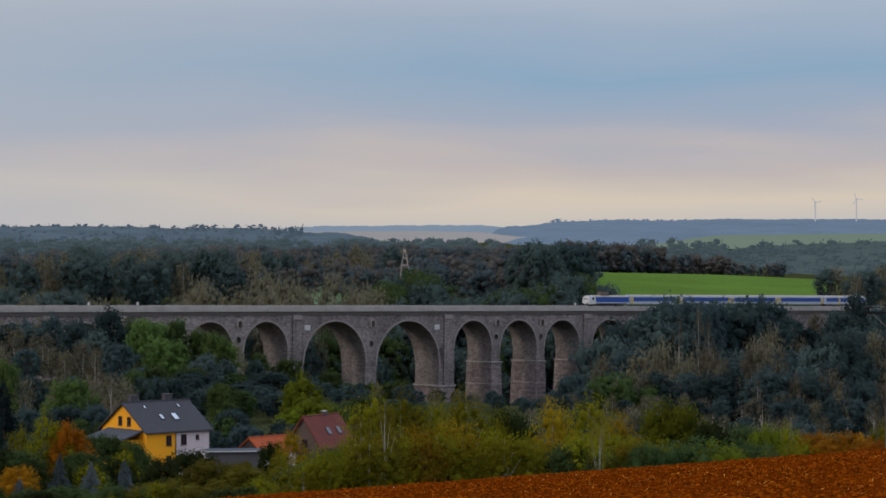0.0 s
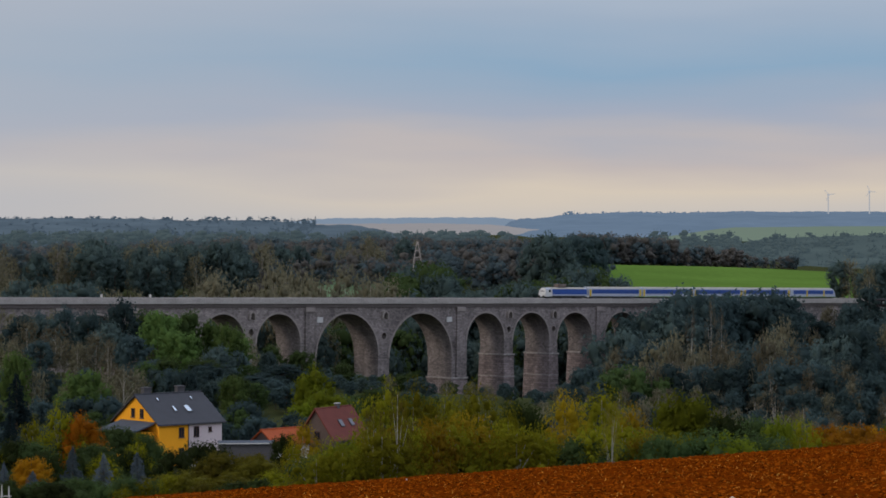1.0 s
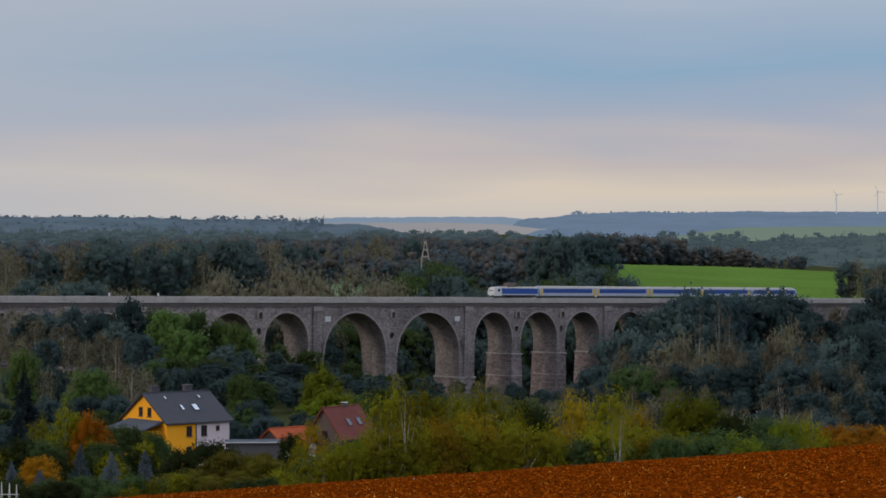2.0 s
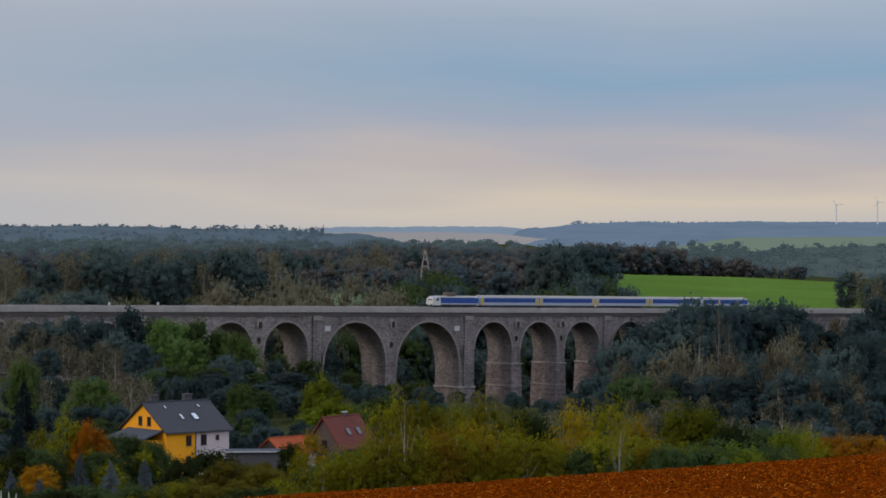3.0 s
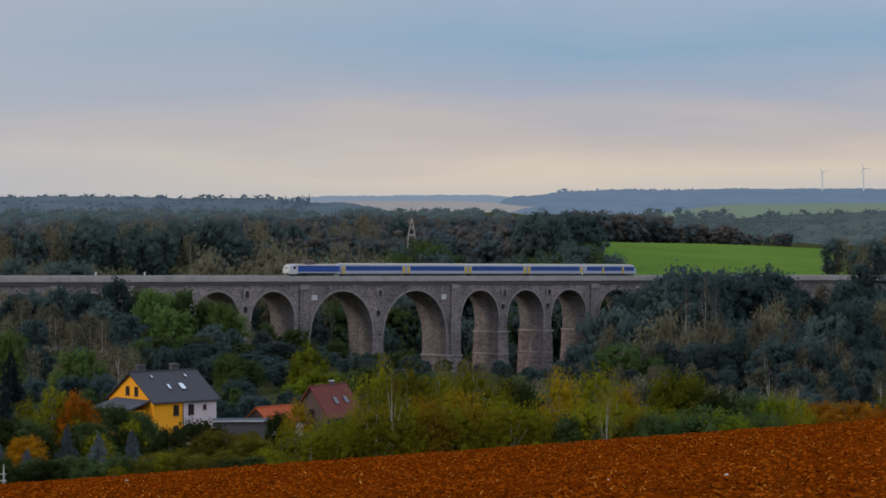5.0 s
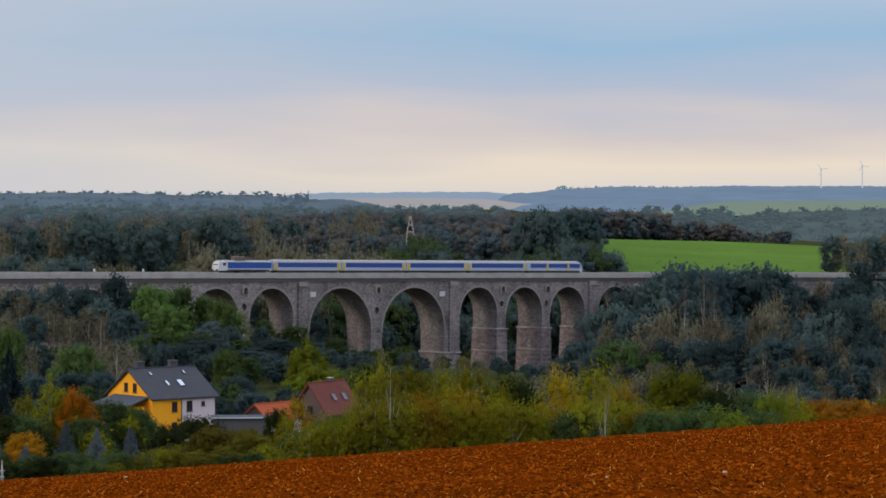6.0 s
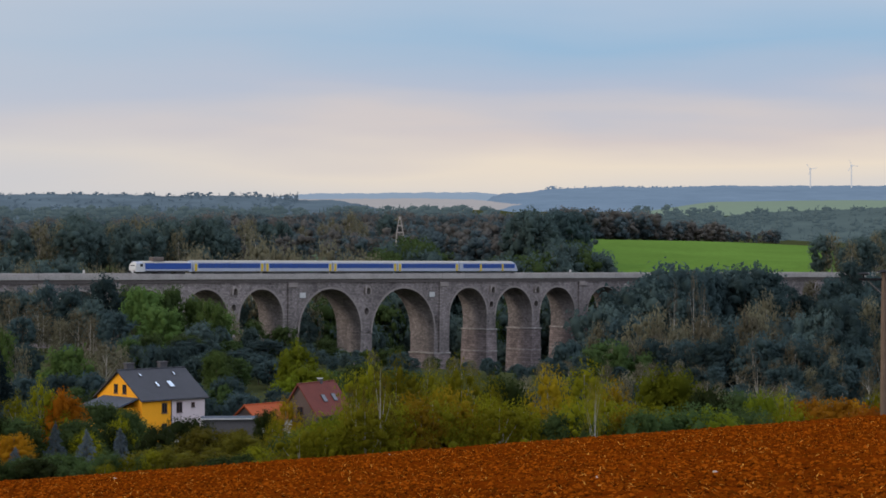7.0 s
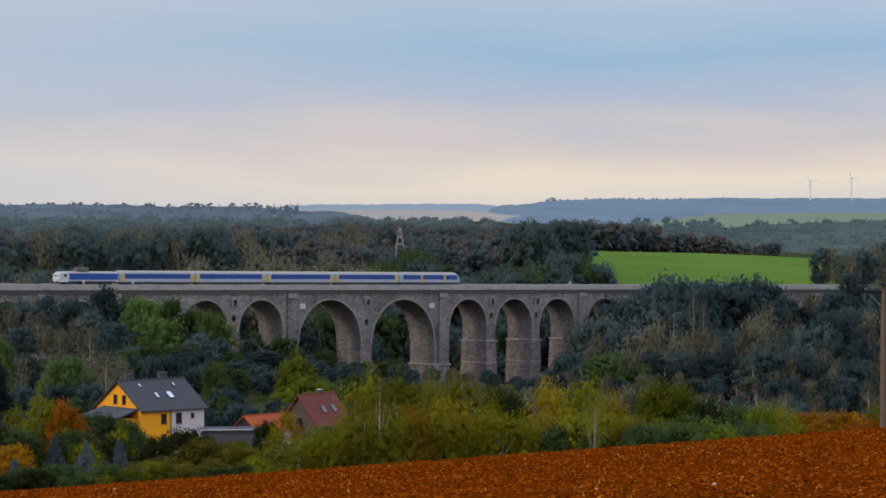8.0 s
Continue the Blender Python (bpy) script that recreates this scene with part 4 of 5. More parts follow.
WOODS = [
    ((51, 815, 72.5), (75, 845, 82.0), 11, ["dark", "dark", "bluegreen"], "wood on the far valley side"),
    ((75, 850, 82.6), (109, 875, 80.9), 14, ["bluegreen", "dark", "dark"], "wood on the far valley side"),
    ((114, 885, 74.7), (129, 892, 74.9), 5, ["dark", "greybirch"], "wood on the far valley side"),
    ((132, 893, 76.7), (138, 895, 77.1), 3, ["dark"], "wood on the far valley side"),
    ((141, 893, 82.1), (160, 905, 82.6), 7, ["dark", "greybirch"], "wood on the far valley side"),
    ((46, 765, 66.8), (57, 755, 70.0), 5, ["greybirch", "dark"], "wood on the far valley side"),
    ((55, 745, 71.7), (94, 745, 70.4), 15, ["greybirch", "greybirch", "greybirch", "dark"], "wood on the far valley side"),
    ((100, 790, 73.3), (141, 800, 75.6), 12, ["bluegreen", "dark", "greybirch"], "wood on the far valley side"),
    ((36, 705, 64.2), (54, 695, 64.7), 8, ["greybirch", "dark", "green"], "wood on the far valley side"),
    ((54, 690, 66.4), (91, 695, 66.9), 16, ["greybirch", "greybirch", "greybirch", "dark", "palebirch"], "wood on the far valley side"),
    ((91, 695, 67.6), (123, 700, 68.2), 9, ["dark", "dark", "greybirch"], "wood on the far valley side"),
    ((29, 630, 61.9), (81, 625, 62.9), 18, ["greybirch", "greybirch", "dark", "palebirch"], "wood on the far valley side"),
    ((81, 625, 63.6), (109, 620, 64.5), 9, ["dark", "dark", "greybirch"], "wood on the far valley side"),
    ((20, 540, 62.2), (95, 540, 64.2), 26, ["greybirch", "greybirch", "dark", "palebirch"], "wood on the far valley side"),
    ((-48, 610, 73.5), (-35, 612, 73.0), 5, ["bluegreen", "green"], "wood on the near valley side"),
    ((-31, 615, 70.0), (-17, 620, 66.2), 5, ["bluegreen", "green", "greybirch"], "wood on the near valley side"),
    ((-43, 590, 67.7), (-19, 600, 63.2), 9, ["bluegreen", "green"], "wood in the valley"),
    ((-17, 560, 65.0), (-5, 560, 60.8), 6, ["green", "dark"], "wood in the valley"),
    ((-10, 480, 64.8), (23, 480, 64.5), 12, ["dark", "green"], "wood in the valley"),
    ((-21, 440, 69.2), (-8, 430, 68.9), 6, ["dark", "green"], "wood in the valley"),
    ((-17, 748, 46.8), (37, 798, 42.7), 14, ["bluegreen", "green"], "wood in the valley"),
    ((32, 700, 50.9), (122, 690, 51.6), 22, ["dark", "greybirch", "green"], "wood in the valley"),
    ((-26, 655, 54.1), (32, 660, 52.1), 14, ["dark", "green"], "wood in the valley"),
    ((-21, 590, 56.8), (30, 590, 56.1), 14, ["dark", "dark", "greybirch"], "wood in the valley"),
    ((18, 440, 66.8), (78, 440, 67.8), 20, ["greybirch", "greybirch", "dark", "palebirch"], "wood in the valley"),
    ((-8, 745, 49.8), (40, 775, 51.0), 16, ["dark", "bluegreen", "green"], "wood in the valley"),
    ((3, 705, 51.0), (52, 725, 55.0), 16, ["dark", "bluegreen", "greybirch"], "wood in the valley"),
    ((25, 790, 53.0), (60, 800, 58.0), 10, ["dark", "bluegreen"], "wood in the valley"),
    ((-10, 352, 73.6), (13, 350, 73.8), 9, ["dark", "green", "dark"], "wood below the field"),
    ((13, 352, 75.5), (46, 352, 79.0), 14, ["greybirch", "greybirch", "dark", "palebirch"], "wood below the field"),
    ((-6, 400, 71.0), (16, 400, 71.0), 8, ["dark", "bluegreen"], "wood below the field"),
    ((16, 300, 76.5), (42, 300, 80.0), 11, ["dark", "greybirch", "greybirch"], "wood below the field"),
    ((-115, 655, 80.7), (-85, 645, 81.0), 9, ["greybirch", "dark", "greybirch"], "wood on the near valley side"),
    ((-106, 600, 75.3), (-72, 595, 74.8), 10, ["greybirch", "greybirch", "dark"], "wood on the near valley side"),
    ((-96, 545, 72.3), (-64, 540, 72.0), 9, ["greybirch", "dark"], "wood on the near valley side"),
    ((-64, 545, 74.0), (-33, 540, 69.1), 14, ["dark", "green", "bluegreen"], "wood on the near valley side"),
    ((-81, 460, 71.7), (-35, 450, 70.9), 16, ["dark", "dark", "green"], "wood on the near valley side"),
    ((-36, 425, 69.8), (-24, 425, 70.2), 5, ["dark"], "wood on the near valley side"),
    ((-70, 395, 71.5), (-51, 400, 72.0), 8, ["dark", "green"], "wood on the near valley side"),
    ((-138, 765, 86.4), (-76, 785, 84.4), 17, ["greybirch", "bluegreen", "greybirch"], "wood behind the viaduct"),
    ((-78, 805, 86.6), (-50, 825, 85.4), 8, ["greybirch"], "wood behind the viaduct"),
    ((-58, 870, 91.1), (-18, 880, 86.3), 12, ["greybirch", "greybirch", "green"], "wood behind the viaduct"),
    ((-18, 900, 86.9), (43, 935, 86.0), 16, ["bluegreen", "bluegreen", "bluegreen", "green"], "wood behind the viaduct"),
    ((41, 925, 90.1), (60, 945, 88.3), 6, ["green", "bluegreen", "bluegreen"], "wood behind the viaduct"),
    ((34, 1010, 99.5), (52, 1020, 100.5), 5, ["bluegreen", "dark"], "wood behind the viaduct"),
    ((142, 968, 89.0), (172, 990, 93.0), 10, ["bluegreen", "greybirch", "bluegreen"], "wood behind the viaduct"),
    ((158, 1020, 84.0), (185, 1060, 85.7), 9, ["bluegreen"], "wood behind the viaduct"),
    ((-162, 900, 93.7), (-86, 950, 96.4), 18, ["greybirch", "greybirch", "bluegreen"], "wood behind the viaduct"),
    ((-130, 960, 97.3), (-72, 980, 96.7), 12, ["bluegreen", "bluegreen", "greybirch"], "wood behind the viaduct"),
    ((-76, 1030, 94.9), (-15, 1080, 97.7), 12, ["greybirch", "bluegreen"], "wood behind the viaduct"),
    ((-40, 830, 75.5), (41, 880, 70.3), 16, ["bluegreen", "bluegreen", "green"], "wood behind the viaduct"),
    ((-38, 800, 59.3), (42, 872, 55.7), 16, ["bluegreen", "bluegreen", "green"], "wood behind the viaduct"),
    ((-31, 790, 49.7), (41, 850, 45.0), 14, ["bluegreen", "green"], "wood behind the viaduct"),
    ((-19, 940, 91.2), (-4, 950, 90.3), 6, ["bluegreen", "green"], "wood behind the viaduct"),
    ((-66, 762, 78.6), (-38, 790, 76.5), 10, ["greybirch", "greybirch", "bluegreen"], "wood behind the viaduct"),
]
SHRUBS = [
    ((-10, 203, 83.4), (-4, 206, 84.9), 9, ["olive", "olive", "green"], "shrubs by the field"),
    ((-6, 208, 85.4), (5, 210, 84.9), 12, ["olive", "olive", "gold"], "shrubs by the field"),
    ((5, 208, 84.3), (16, 210, 84.8), 10, ["olive", "gold", "green", "olive"], "shrubs by the field"),
    ((16, 212, 84.5), (29, 214, 83.5), 15, ["green", "lime", "olive", "green"], "shrubs by the field"),
    ((26, 215, 83.0), (31, 217, 83.2), 6, ["olive", "lime", "greybirch"], "shrubs by the field"),
    ((31.8, 216, 83.4), (36, 218, 83.6), 6, ["rust", "rust", "orange"], "shrubs by the field"),
    ((-40, 232, 78.3), (-24, 236, 77.7), 14, ["deep", "green", "olive"], "shrubs by the field"),
    ((-25, 232, 78.3), (-11, 230, 78.5), 12, ["rustgreen", "olive", "deep", "rustgreen"], "shrubs by the field"),
    ((-50, 290, 76.6), (-37, 300, 76.1), 9, ["olive", "green", "olive", "deep"], "shrubs by the field"),
    ((-13, 250, 78.7), (-7, 240, 80.4), 5, ["olive", "green"], "shrubs by the field"),
]


DENSE = {"wood behind the viaduct": [], "wood in the valley": []}
for seed, (a, b, count, kinds, group) in enumerate(WOODS):
    trees_here = list(wood_row(a, b, count, kinds, 0, 100 + seed))
    if group in DENSE:
        DENSE[group] += trees_here
    else:
        for kind, x, y, h, w, variant, turn in trees_here:
            plant(kind, x, y, h, w, 0, variant, turn, group)
for group, label in (("wood behind the viaduct", "dense mixed wood behind the viaduct"), ("wood in the valley", "dense dark wood on the valley floor")):
    joined_wood(DENSE[group], label)
for seed, (a, b, count, kinds, group) in enumerate(SHRUBS):
    for kind, x, y, h, w, variant, turn in wood_row(a, b, count, kinds, 1, 200 + seed):
        plant(kind, x, y, h, w, 1, variant, turn, group)


def far_wood(name, count, place, mats, height, seed, label, leaves=130):
    """A distant wood: many small lobed crowns with leaf sprays, joined into one mesh for each tint."""
    for m_index, mat in enumerate(mats):
        rng = np.random.RandomState(seed + m_index)
        allv, allf, k = [], [], 0
        for _ in range(count):
            x, y = place(rng.rand(), rng.rand())
            z, h = terrain(x, y), rng.uniform(*height)
            w = h * rng.uniform(0.36, 0.62)
            lobes = [(x, y, z + h * 0.78, w * 0.42, h * 0.20)]
            for _k in range(7):
                a, hh = rng.rand() * 6.28, 0.12 + 0.66 * rng.rand()
                lobes.append((x + w * 0.45 * math.cos(a), y + w * 0.45 * math.sin(a), z + h * hh, w * rng.uniform(0.3, 0.5), h * rng.uniform(0.12, 0.22)))
            v, f = leaf_cloud(rng, lobes, leaves, h * 0.040, 0.2, 0.6, 1)
            allv.append(v)
            allf.append(f + k)
            k += len(v)
        tagged(new(name, leaf_mesh(name, np.concatenate(allv), np.concatenate(allf), FAR_LEAF[mat])), label, "wood", kind="stuff")


def band(a, b, deep):
    """Places strewn over a belt of woodland from a to b in plan."""
    return lambda u, v: (a[0] + (b[0] - a[0]) * u, a[1] + (b[1] - a[1]) * u + deep * (v - 0.15))


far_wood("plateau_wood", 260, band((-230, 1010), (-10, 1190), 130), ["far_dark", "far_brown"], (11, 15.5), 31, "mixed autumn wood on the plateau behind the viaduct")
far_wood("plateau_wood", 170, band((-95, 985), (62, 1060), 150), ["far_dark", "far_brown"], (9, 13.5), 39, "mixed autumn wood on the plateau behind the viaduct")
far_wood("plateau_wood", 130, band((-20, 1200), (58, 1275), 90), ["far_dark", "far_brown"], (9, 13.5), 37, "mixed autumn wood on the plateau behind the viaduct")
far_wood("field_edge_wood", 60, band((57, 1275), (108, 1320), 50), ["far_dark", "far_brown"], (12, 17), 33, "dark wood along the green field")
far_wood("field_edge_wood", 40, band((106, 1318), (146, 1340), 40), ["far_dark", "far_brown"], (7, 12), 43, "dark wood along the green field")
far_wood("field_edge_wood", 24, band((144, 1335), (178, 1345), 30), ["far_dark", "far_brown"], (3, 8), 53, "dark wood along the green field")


# ---- fields and hills behind ----


def sheet(name, corners, nx, ny, mat, label, lift=0.4, wave=0.0, kind="structure", category="field"):
    """A patch of land between four plan corners (near left, near right, far right, far left), draped on the ground."""
    verts, faces = [], []
    a, b, c, d = [Vector(q) for q in corners]
    for j in range(ny + 1):
        for i in range(nx + 1):
            u, v = i / nx, j / ny
            p = (a * (1 - u) + b * u) * (1 - v) + (d * (1 - u) + c * u) * v
            verts.append((p.x, p.y, (p.z if len(p) > 2 else terrain(p.x, p.y)) + lift))
    for j in range(ny):
        for i in range(nx):
            k = j * (nx + 1) + i
            faces.append((k, k + 1, k + nx + 2, k + nx + 1))
    ob = new(name, mesh_of(name, verts, faces, mat))
    for p in ob.data.polygons:
        p.use_smooth = True
    return tagged(ob, label, category, kind=kind)


sheet("crop_field", ((44, 950), (150, 990), (194, 1296), (62, 1268)), 24, 20, CROP, "bright green field of young crop on the plateau", 0.6)
sheet("clearing", ((-52, 960), (-20, 960), (-18, 1045), (-58, 1045)), 8, 8, material("pale_meadow", (0.10, 0.17, 0.075), 0.9, 0.2, 0.05), "pale green meadow glimpsed between the trees", 2.5)


def ridge(name, x0, x1, y, base, tops, mat, label, deep=300, rough=2.0, seed=0):
    """A far hill: a long body of land whose crest follows a few heights, with an uneven wooded outline."""
    n = 260
    r = random.Random(seed)
    verts, faces = [], []
    for i in range(n + 1):
        u = i / n
        x = x0 + (x1 - x0) * u
        k = u * (len(tops) - 1)
        j = min(int(k), len(tops) - 2)
        top = tops[j] + (tops[j + 1] - tops[j]) * smooth(0, 1, k - j)
        bump = rough * (noise.noise(Vector((x * 0.02, seed, 0))) + 0.6 * noise.noise(Vector((x * 0.09, seed, 4))) + 0.5 * r.random())
        verts += [(x, y - deep, base), (x, y - deep * 0.35, base + (top - base) * 0.72), (x, y, top + bump), (x, y + 40, base - 10)]
    for i in range(n):
        for q in range(3):
            a = i * 4 + q
            faces.append((a, a + 4, a + 5, a + 1))
    ob = new(name, mesh_of(name, verts, faces, mat))
    return tagged(ob, label, "hill", kind="structure")


# far hills take their haze from the tint and glow of the HAZE materials
ridge("far_ridge", 40, 1400, 4700, 88, [96, 117, 126, 129, 128, 131, 130, 131, 131, 131, 130, 128, 129, 126, 124, 126], HAZE_RIDGE, "wooded ridge on the horizon, turned blue by haze", 500, 2.2, 1)
ridge("far_ridge", -1400, 151, 4850, 88, [112, 113, 115, 113, 111, 112, 114, 113, 110, 111, 118, 119, 120, 116], HAZE_PALE, "hills on the horizon, turned pale blue by haze", 500, 2.0, 2)
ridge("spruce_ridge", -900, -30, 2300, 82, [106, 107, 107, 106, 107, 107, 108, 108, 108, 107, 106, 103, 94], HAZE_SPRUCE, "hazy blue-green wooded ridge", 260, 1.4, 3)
ridge("middle_ridge", 40, 900, 3300, 88, [88, 104, 107, 106, 104, 102, 101, 100, 100], HAZE_RIDGE, "low wooded rise, turned blue by haze", 300, 1.6, 4)
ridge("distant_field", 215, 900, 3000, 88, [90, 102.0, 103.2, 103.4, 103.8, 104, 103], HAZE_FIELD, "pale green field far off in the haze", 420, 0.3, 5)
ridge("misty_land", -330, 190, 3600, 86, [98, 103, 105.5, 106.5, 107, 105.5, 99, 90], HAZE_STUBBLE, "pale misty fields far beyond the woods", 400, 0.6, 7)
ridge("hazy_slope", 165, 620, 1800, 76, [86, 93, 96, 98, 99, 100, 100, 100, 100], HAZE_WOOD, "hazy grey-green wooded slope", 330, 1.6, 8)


def spires(name, count, x0, x1, y, ground, height, mat, label, seed, deep=30, rise=0.0):
    """A far row of conifers and broad crowns standing against the sky."""
    rng = np.random.RandomState(seed)
    allv, allf, k = [], [], 0
    for _ in range(count):
        x, h = x0 + (x1 - x0) * rng.rand(), rng.uniform(*height)
        yy, pointed = y + deep * rng.rand(), rng.rand() < 0.5
        w = h * (0.22 if pointed else 0.46)
        foot = ground + rise * (yy - y)
        lobes = [(x + w * 0.25 * rng.randn(), yy, foot + h * t, w * ((1.05 - t) if pointed else (1.0 - abs(t - 0.55))), h * 0.14) for t in (0.2, 0.4, 0.6, 0.78, 0.9)]
        v, f = leaf_cloud(rng, lobes, 40, h * 0.06, 0.2, 0.7, 1)
        allv.append(v)
        allf.append(f + k)
        k += len(v)
    tagged(new(name, leaf_mesh(name, np.concatenate(allv), np.concatenate(allf), mat)), label, "wood", kind="stuff")


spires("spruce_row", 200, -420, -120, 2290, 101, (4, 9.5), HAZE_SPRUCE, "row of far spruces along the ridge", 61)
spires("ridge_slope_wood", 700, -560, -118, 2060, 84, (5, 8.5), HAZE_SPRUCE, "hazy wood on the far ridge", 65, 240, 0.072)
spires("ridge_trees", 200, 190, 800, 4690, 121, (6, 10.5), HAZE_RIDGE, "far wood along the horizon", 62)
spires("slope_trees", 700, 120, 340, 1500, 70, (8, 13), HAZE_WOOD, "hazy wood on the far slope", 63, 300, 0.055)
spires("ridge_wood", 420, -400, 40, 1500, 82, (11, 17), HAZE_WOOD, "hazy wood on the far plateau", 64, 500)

# ---- wind turbines ----
# grey paint plus a glow that stands for the haze before the turbines
TURBINE = backdrop("turbine_haze_glow", (0.2, 0.2, 0.2), (0.27, 0.28, 0.30))


def build_turbine(x, y, z, h, turn):
    tb = empty("wind_turbine", pose(x, y, z), "pale wind turbine far off on the hill", "wind turbine", "wind turbines")
    tv, tf = tube([(0, 0, 0), (0, 0, h)], [1.5, 0.9], 8)
    shared("tower", mesh_of("tower", tv, tf, TURBINE), tb, Matrix())
    part("nacelle", box(-1.5, 1.5, -4, 5, h - 1.5, h + 1.5, 0.4), TURBINE, tb)
    for k in range(3):
        bm = bmesh.new()
        add_box(bm, -0.5, 0.5, -4.6, -4.1, 0, 11, 0.1)
        bl = part("blade", bm, TURBINE, tb)
        bl.matrix_basis = Matrix.Translation((0, 0, h)) @ Matrix.Rotation(radians(turn + 120 * k), 4, "Y")


build_turbine(656, 4640, 100, 60, 80)
build_turbine(728, 4640, 100, 66, 95)

# ---- houses ----
OCHRE = material("yellow_render", (0.88, 0.36, 0.012), 0.85, 0.06, 0.4, 0.004)
PINK = material("pale_pink_render", (0.60, 0.49, 0.49), 0.85, 0.06, 0.4, 0.004)
SLATE = material("dark_roof_tiles", (0.042, 0.042, 0.050), 0.7, 0.2, 0.6, 0.02, detail_scale=5.0)
REDTILE = material("red_roof_tiles", (0.14, 0.032, 0.022), 0.8, 0.25, 0.6, 0.02, detail_scale=5.0)
ORANGETILE = material("orange_roof_tiles", (0.34, 0.065, 0.015), 0.8, 0.2, 0.6, 0.02, detail_scale=5.0)
BROWNWALL = material("brown_boarding", (0.10, 0.07, 0.06), 0.85, 0.2, 0.6, 0.01)
WHITEWALL = material("white_render", (0.5, 0.48, 0.46), 0.85, 0.06, 0.4)
ANNEX = material("zinc_roof", (0.075, 0.085, 0.105), 0.8, 0.15, 0.5, spec=0.05)
FRAMEWOOD = material("brown_window_frame", (0.07, 0.025, 0.015), 0.7, 0.1, 2.0)
DARKGLASS = material("dark_window_glass", (0.02, 0.02, 0.025), 0.1, 0.05, 2.0, spec=0.6)
DULLGLASS = material("dull_roof_window_glass", (0.10, 0.10, 0.12), 0.35, 0.2, 2.0, spec=0.5)
SKYGLASS = material("roof_window_glass", (0.55, 0.60, 0.66), 0.08, 0.05, 2.0, metallic=0.9)
CHIMNEY = material("chimney_brick", (0.075, 0.07, 0.075), 0.9, 0.2, 3.0, 0.01)


def gable_end(x0, x1, g, z0, eave, rise):
    """A wall with its pointed gable, from y = 0 to y = g."""
    bm = bmesh.new()
    line = [(0, z0), (g, z0), (g, eave), (g / 2, eave + rise), (0, eave)]
    p = [bm.verts.new((x0, y, z)) for y, z in line]
    q = [bm.verts.new((x1, y, z)) for y, z in line]
    bm.faces.new(p)
    bm.faces.new(list(reversed(q)))
    for i in range(5):
        bm.faces.new((p[i], q[i], q[(i + 1) % 5], p[(i + 1) % 5]))
    return bm


def add_window(parent, x, z, w, h, y=0.0, side="long"):
    """A framed window standing a little proud of the wall face at y (long side) or x (gable side)."""
    place = pose(x, y, z) if side == "long" else pose(x, y, z, 0, 0, -90)
    win = part("window", box(-w / 2, w / 2, -0.05, 0.06, -h / 2, h / 2, 0.01), FRAMEWOOD, parent, "brown-framed window")
    win.matrix_basis = place
    for x0, x1 in ((-w / 2 + 0.09, -0.05), (0.05, w / 2 - 0.09)):
        part("pane", box(x0, x1, -0.062, -0.04, -h / 2 + 0.09, h / 2 - 0.09), DARKGLASS, win)
    part("sill", box(-w / 2 - 0.08, w / 2 + 0.08, -0.14, -0.02, -h / 2 - 0.09, -h / 2 - 0.01, 0.01), CHIMNEY, win)


def roof_slab(parent, L, g, eave, rise, mat, over=0.45, thick=0.2, label=""):
    """Two pitched slabs with overhanging eaves and verges, tiled in courses."""
    half = g / 2
    pitch = math.atan2(rise, half)
    run = math.hypot(half, rise) + over
    slabs = []
    for turn in (0, 1):
        bm = box(-over, L + over, -over, run - over, 0, thick, 0.03)
        sl = part("roof", bm, mat, parent, label)
        m = Matrix.Rotation(pitch, 4, "X")
        sl.matrix_basis = (Matrix.Translation((0, 0, eave)) @ m) if not turn else (Matrix.Translation((L, g, eave)) @ Matrix.Rotation(math.pi, 4, "Z") @ m)
        part("gutter", box(-over, L + over, -over - 0.1, -over + 0.02, 0.0, 0.12, 0.03), CHIMNEY, sl)
        slabs.append(sl)
    part("ridge_cap", box(-over, L + over, half - 0.16, half + 0.16, eave + rise + 0.12, eave + rise + 0.32, 0.05), mat, parent)
    return slabs, pitch


def roof_window(slab, x, up, w, h, thick=0.24, glass=None):
    win = part("roof_window", box(x - w / 2, x + w / 2, up, up + h, thick, thick + 0.10, 0.02), CHIMNEY, slab, "roof window reflecting the sky")
    part("pane", box(x - w / 2 + 0.08, x + w / 2 - 0.08, up + 0.08, up + h - 0.08, thick + 0.09, thick + 0.115), glass or SKYGLASS, win)


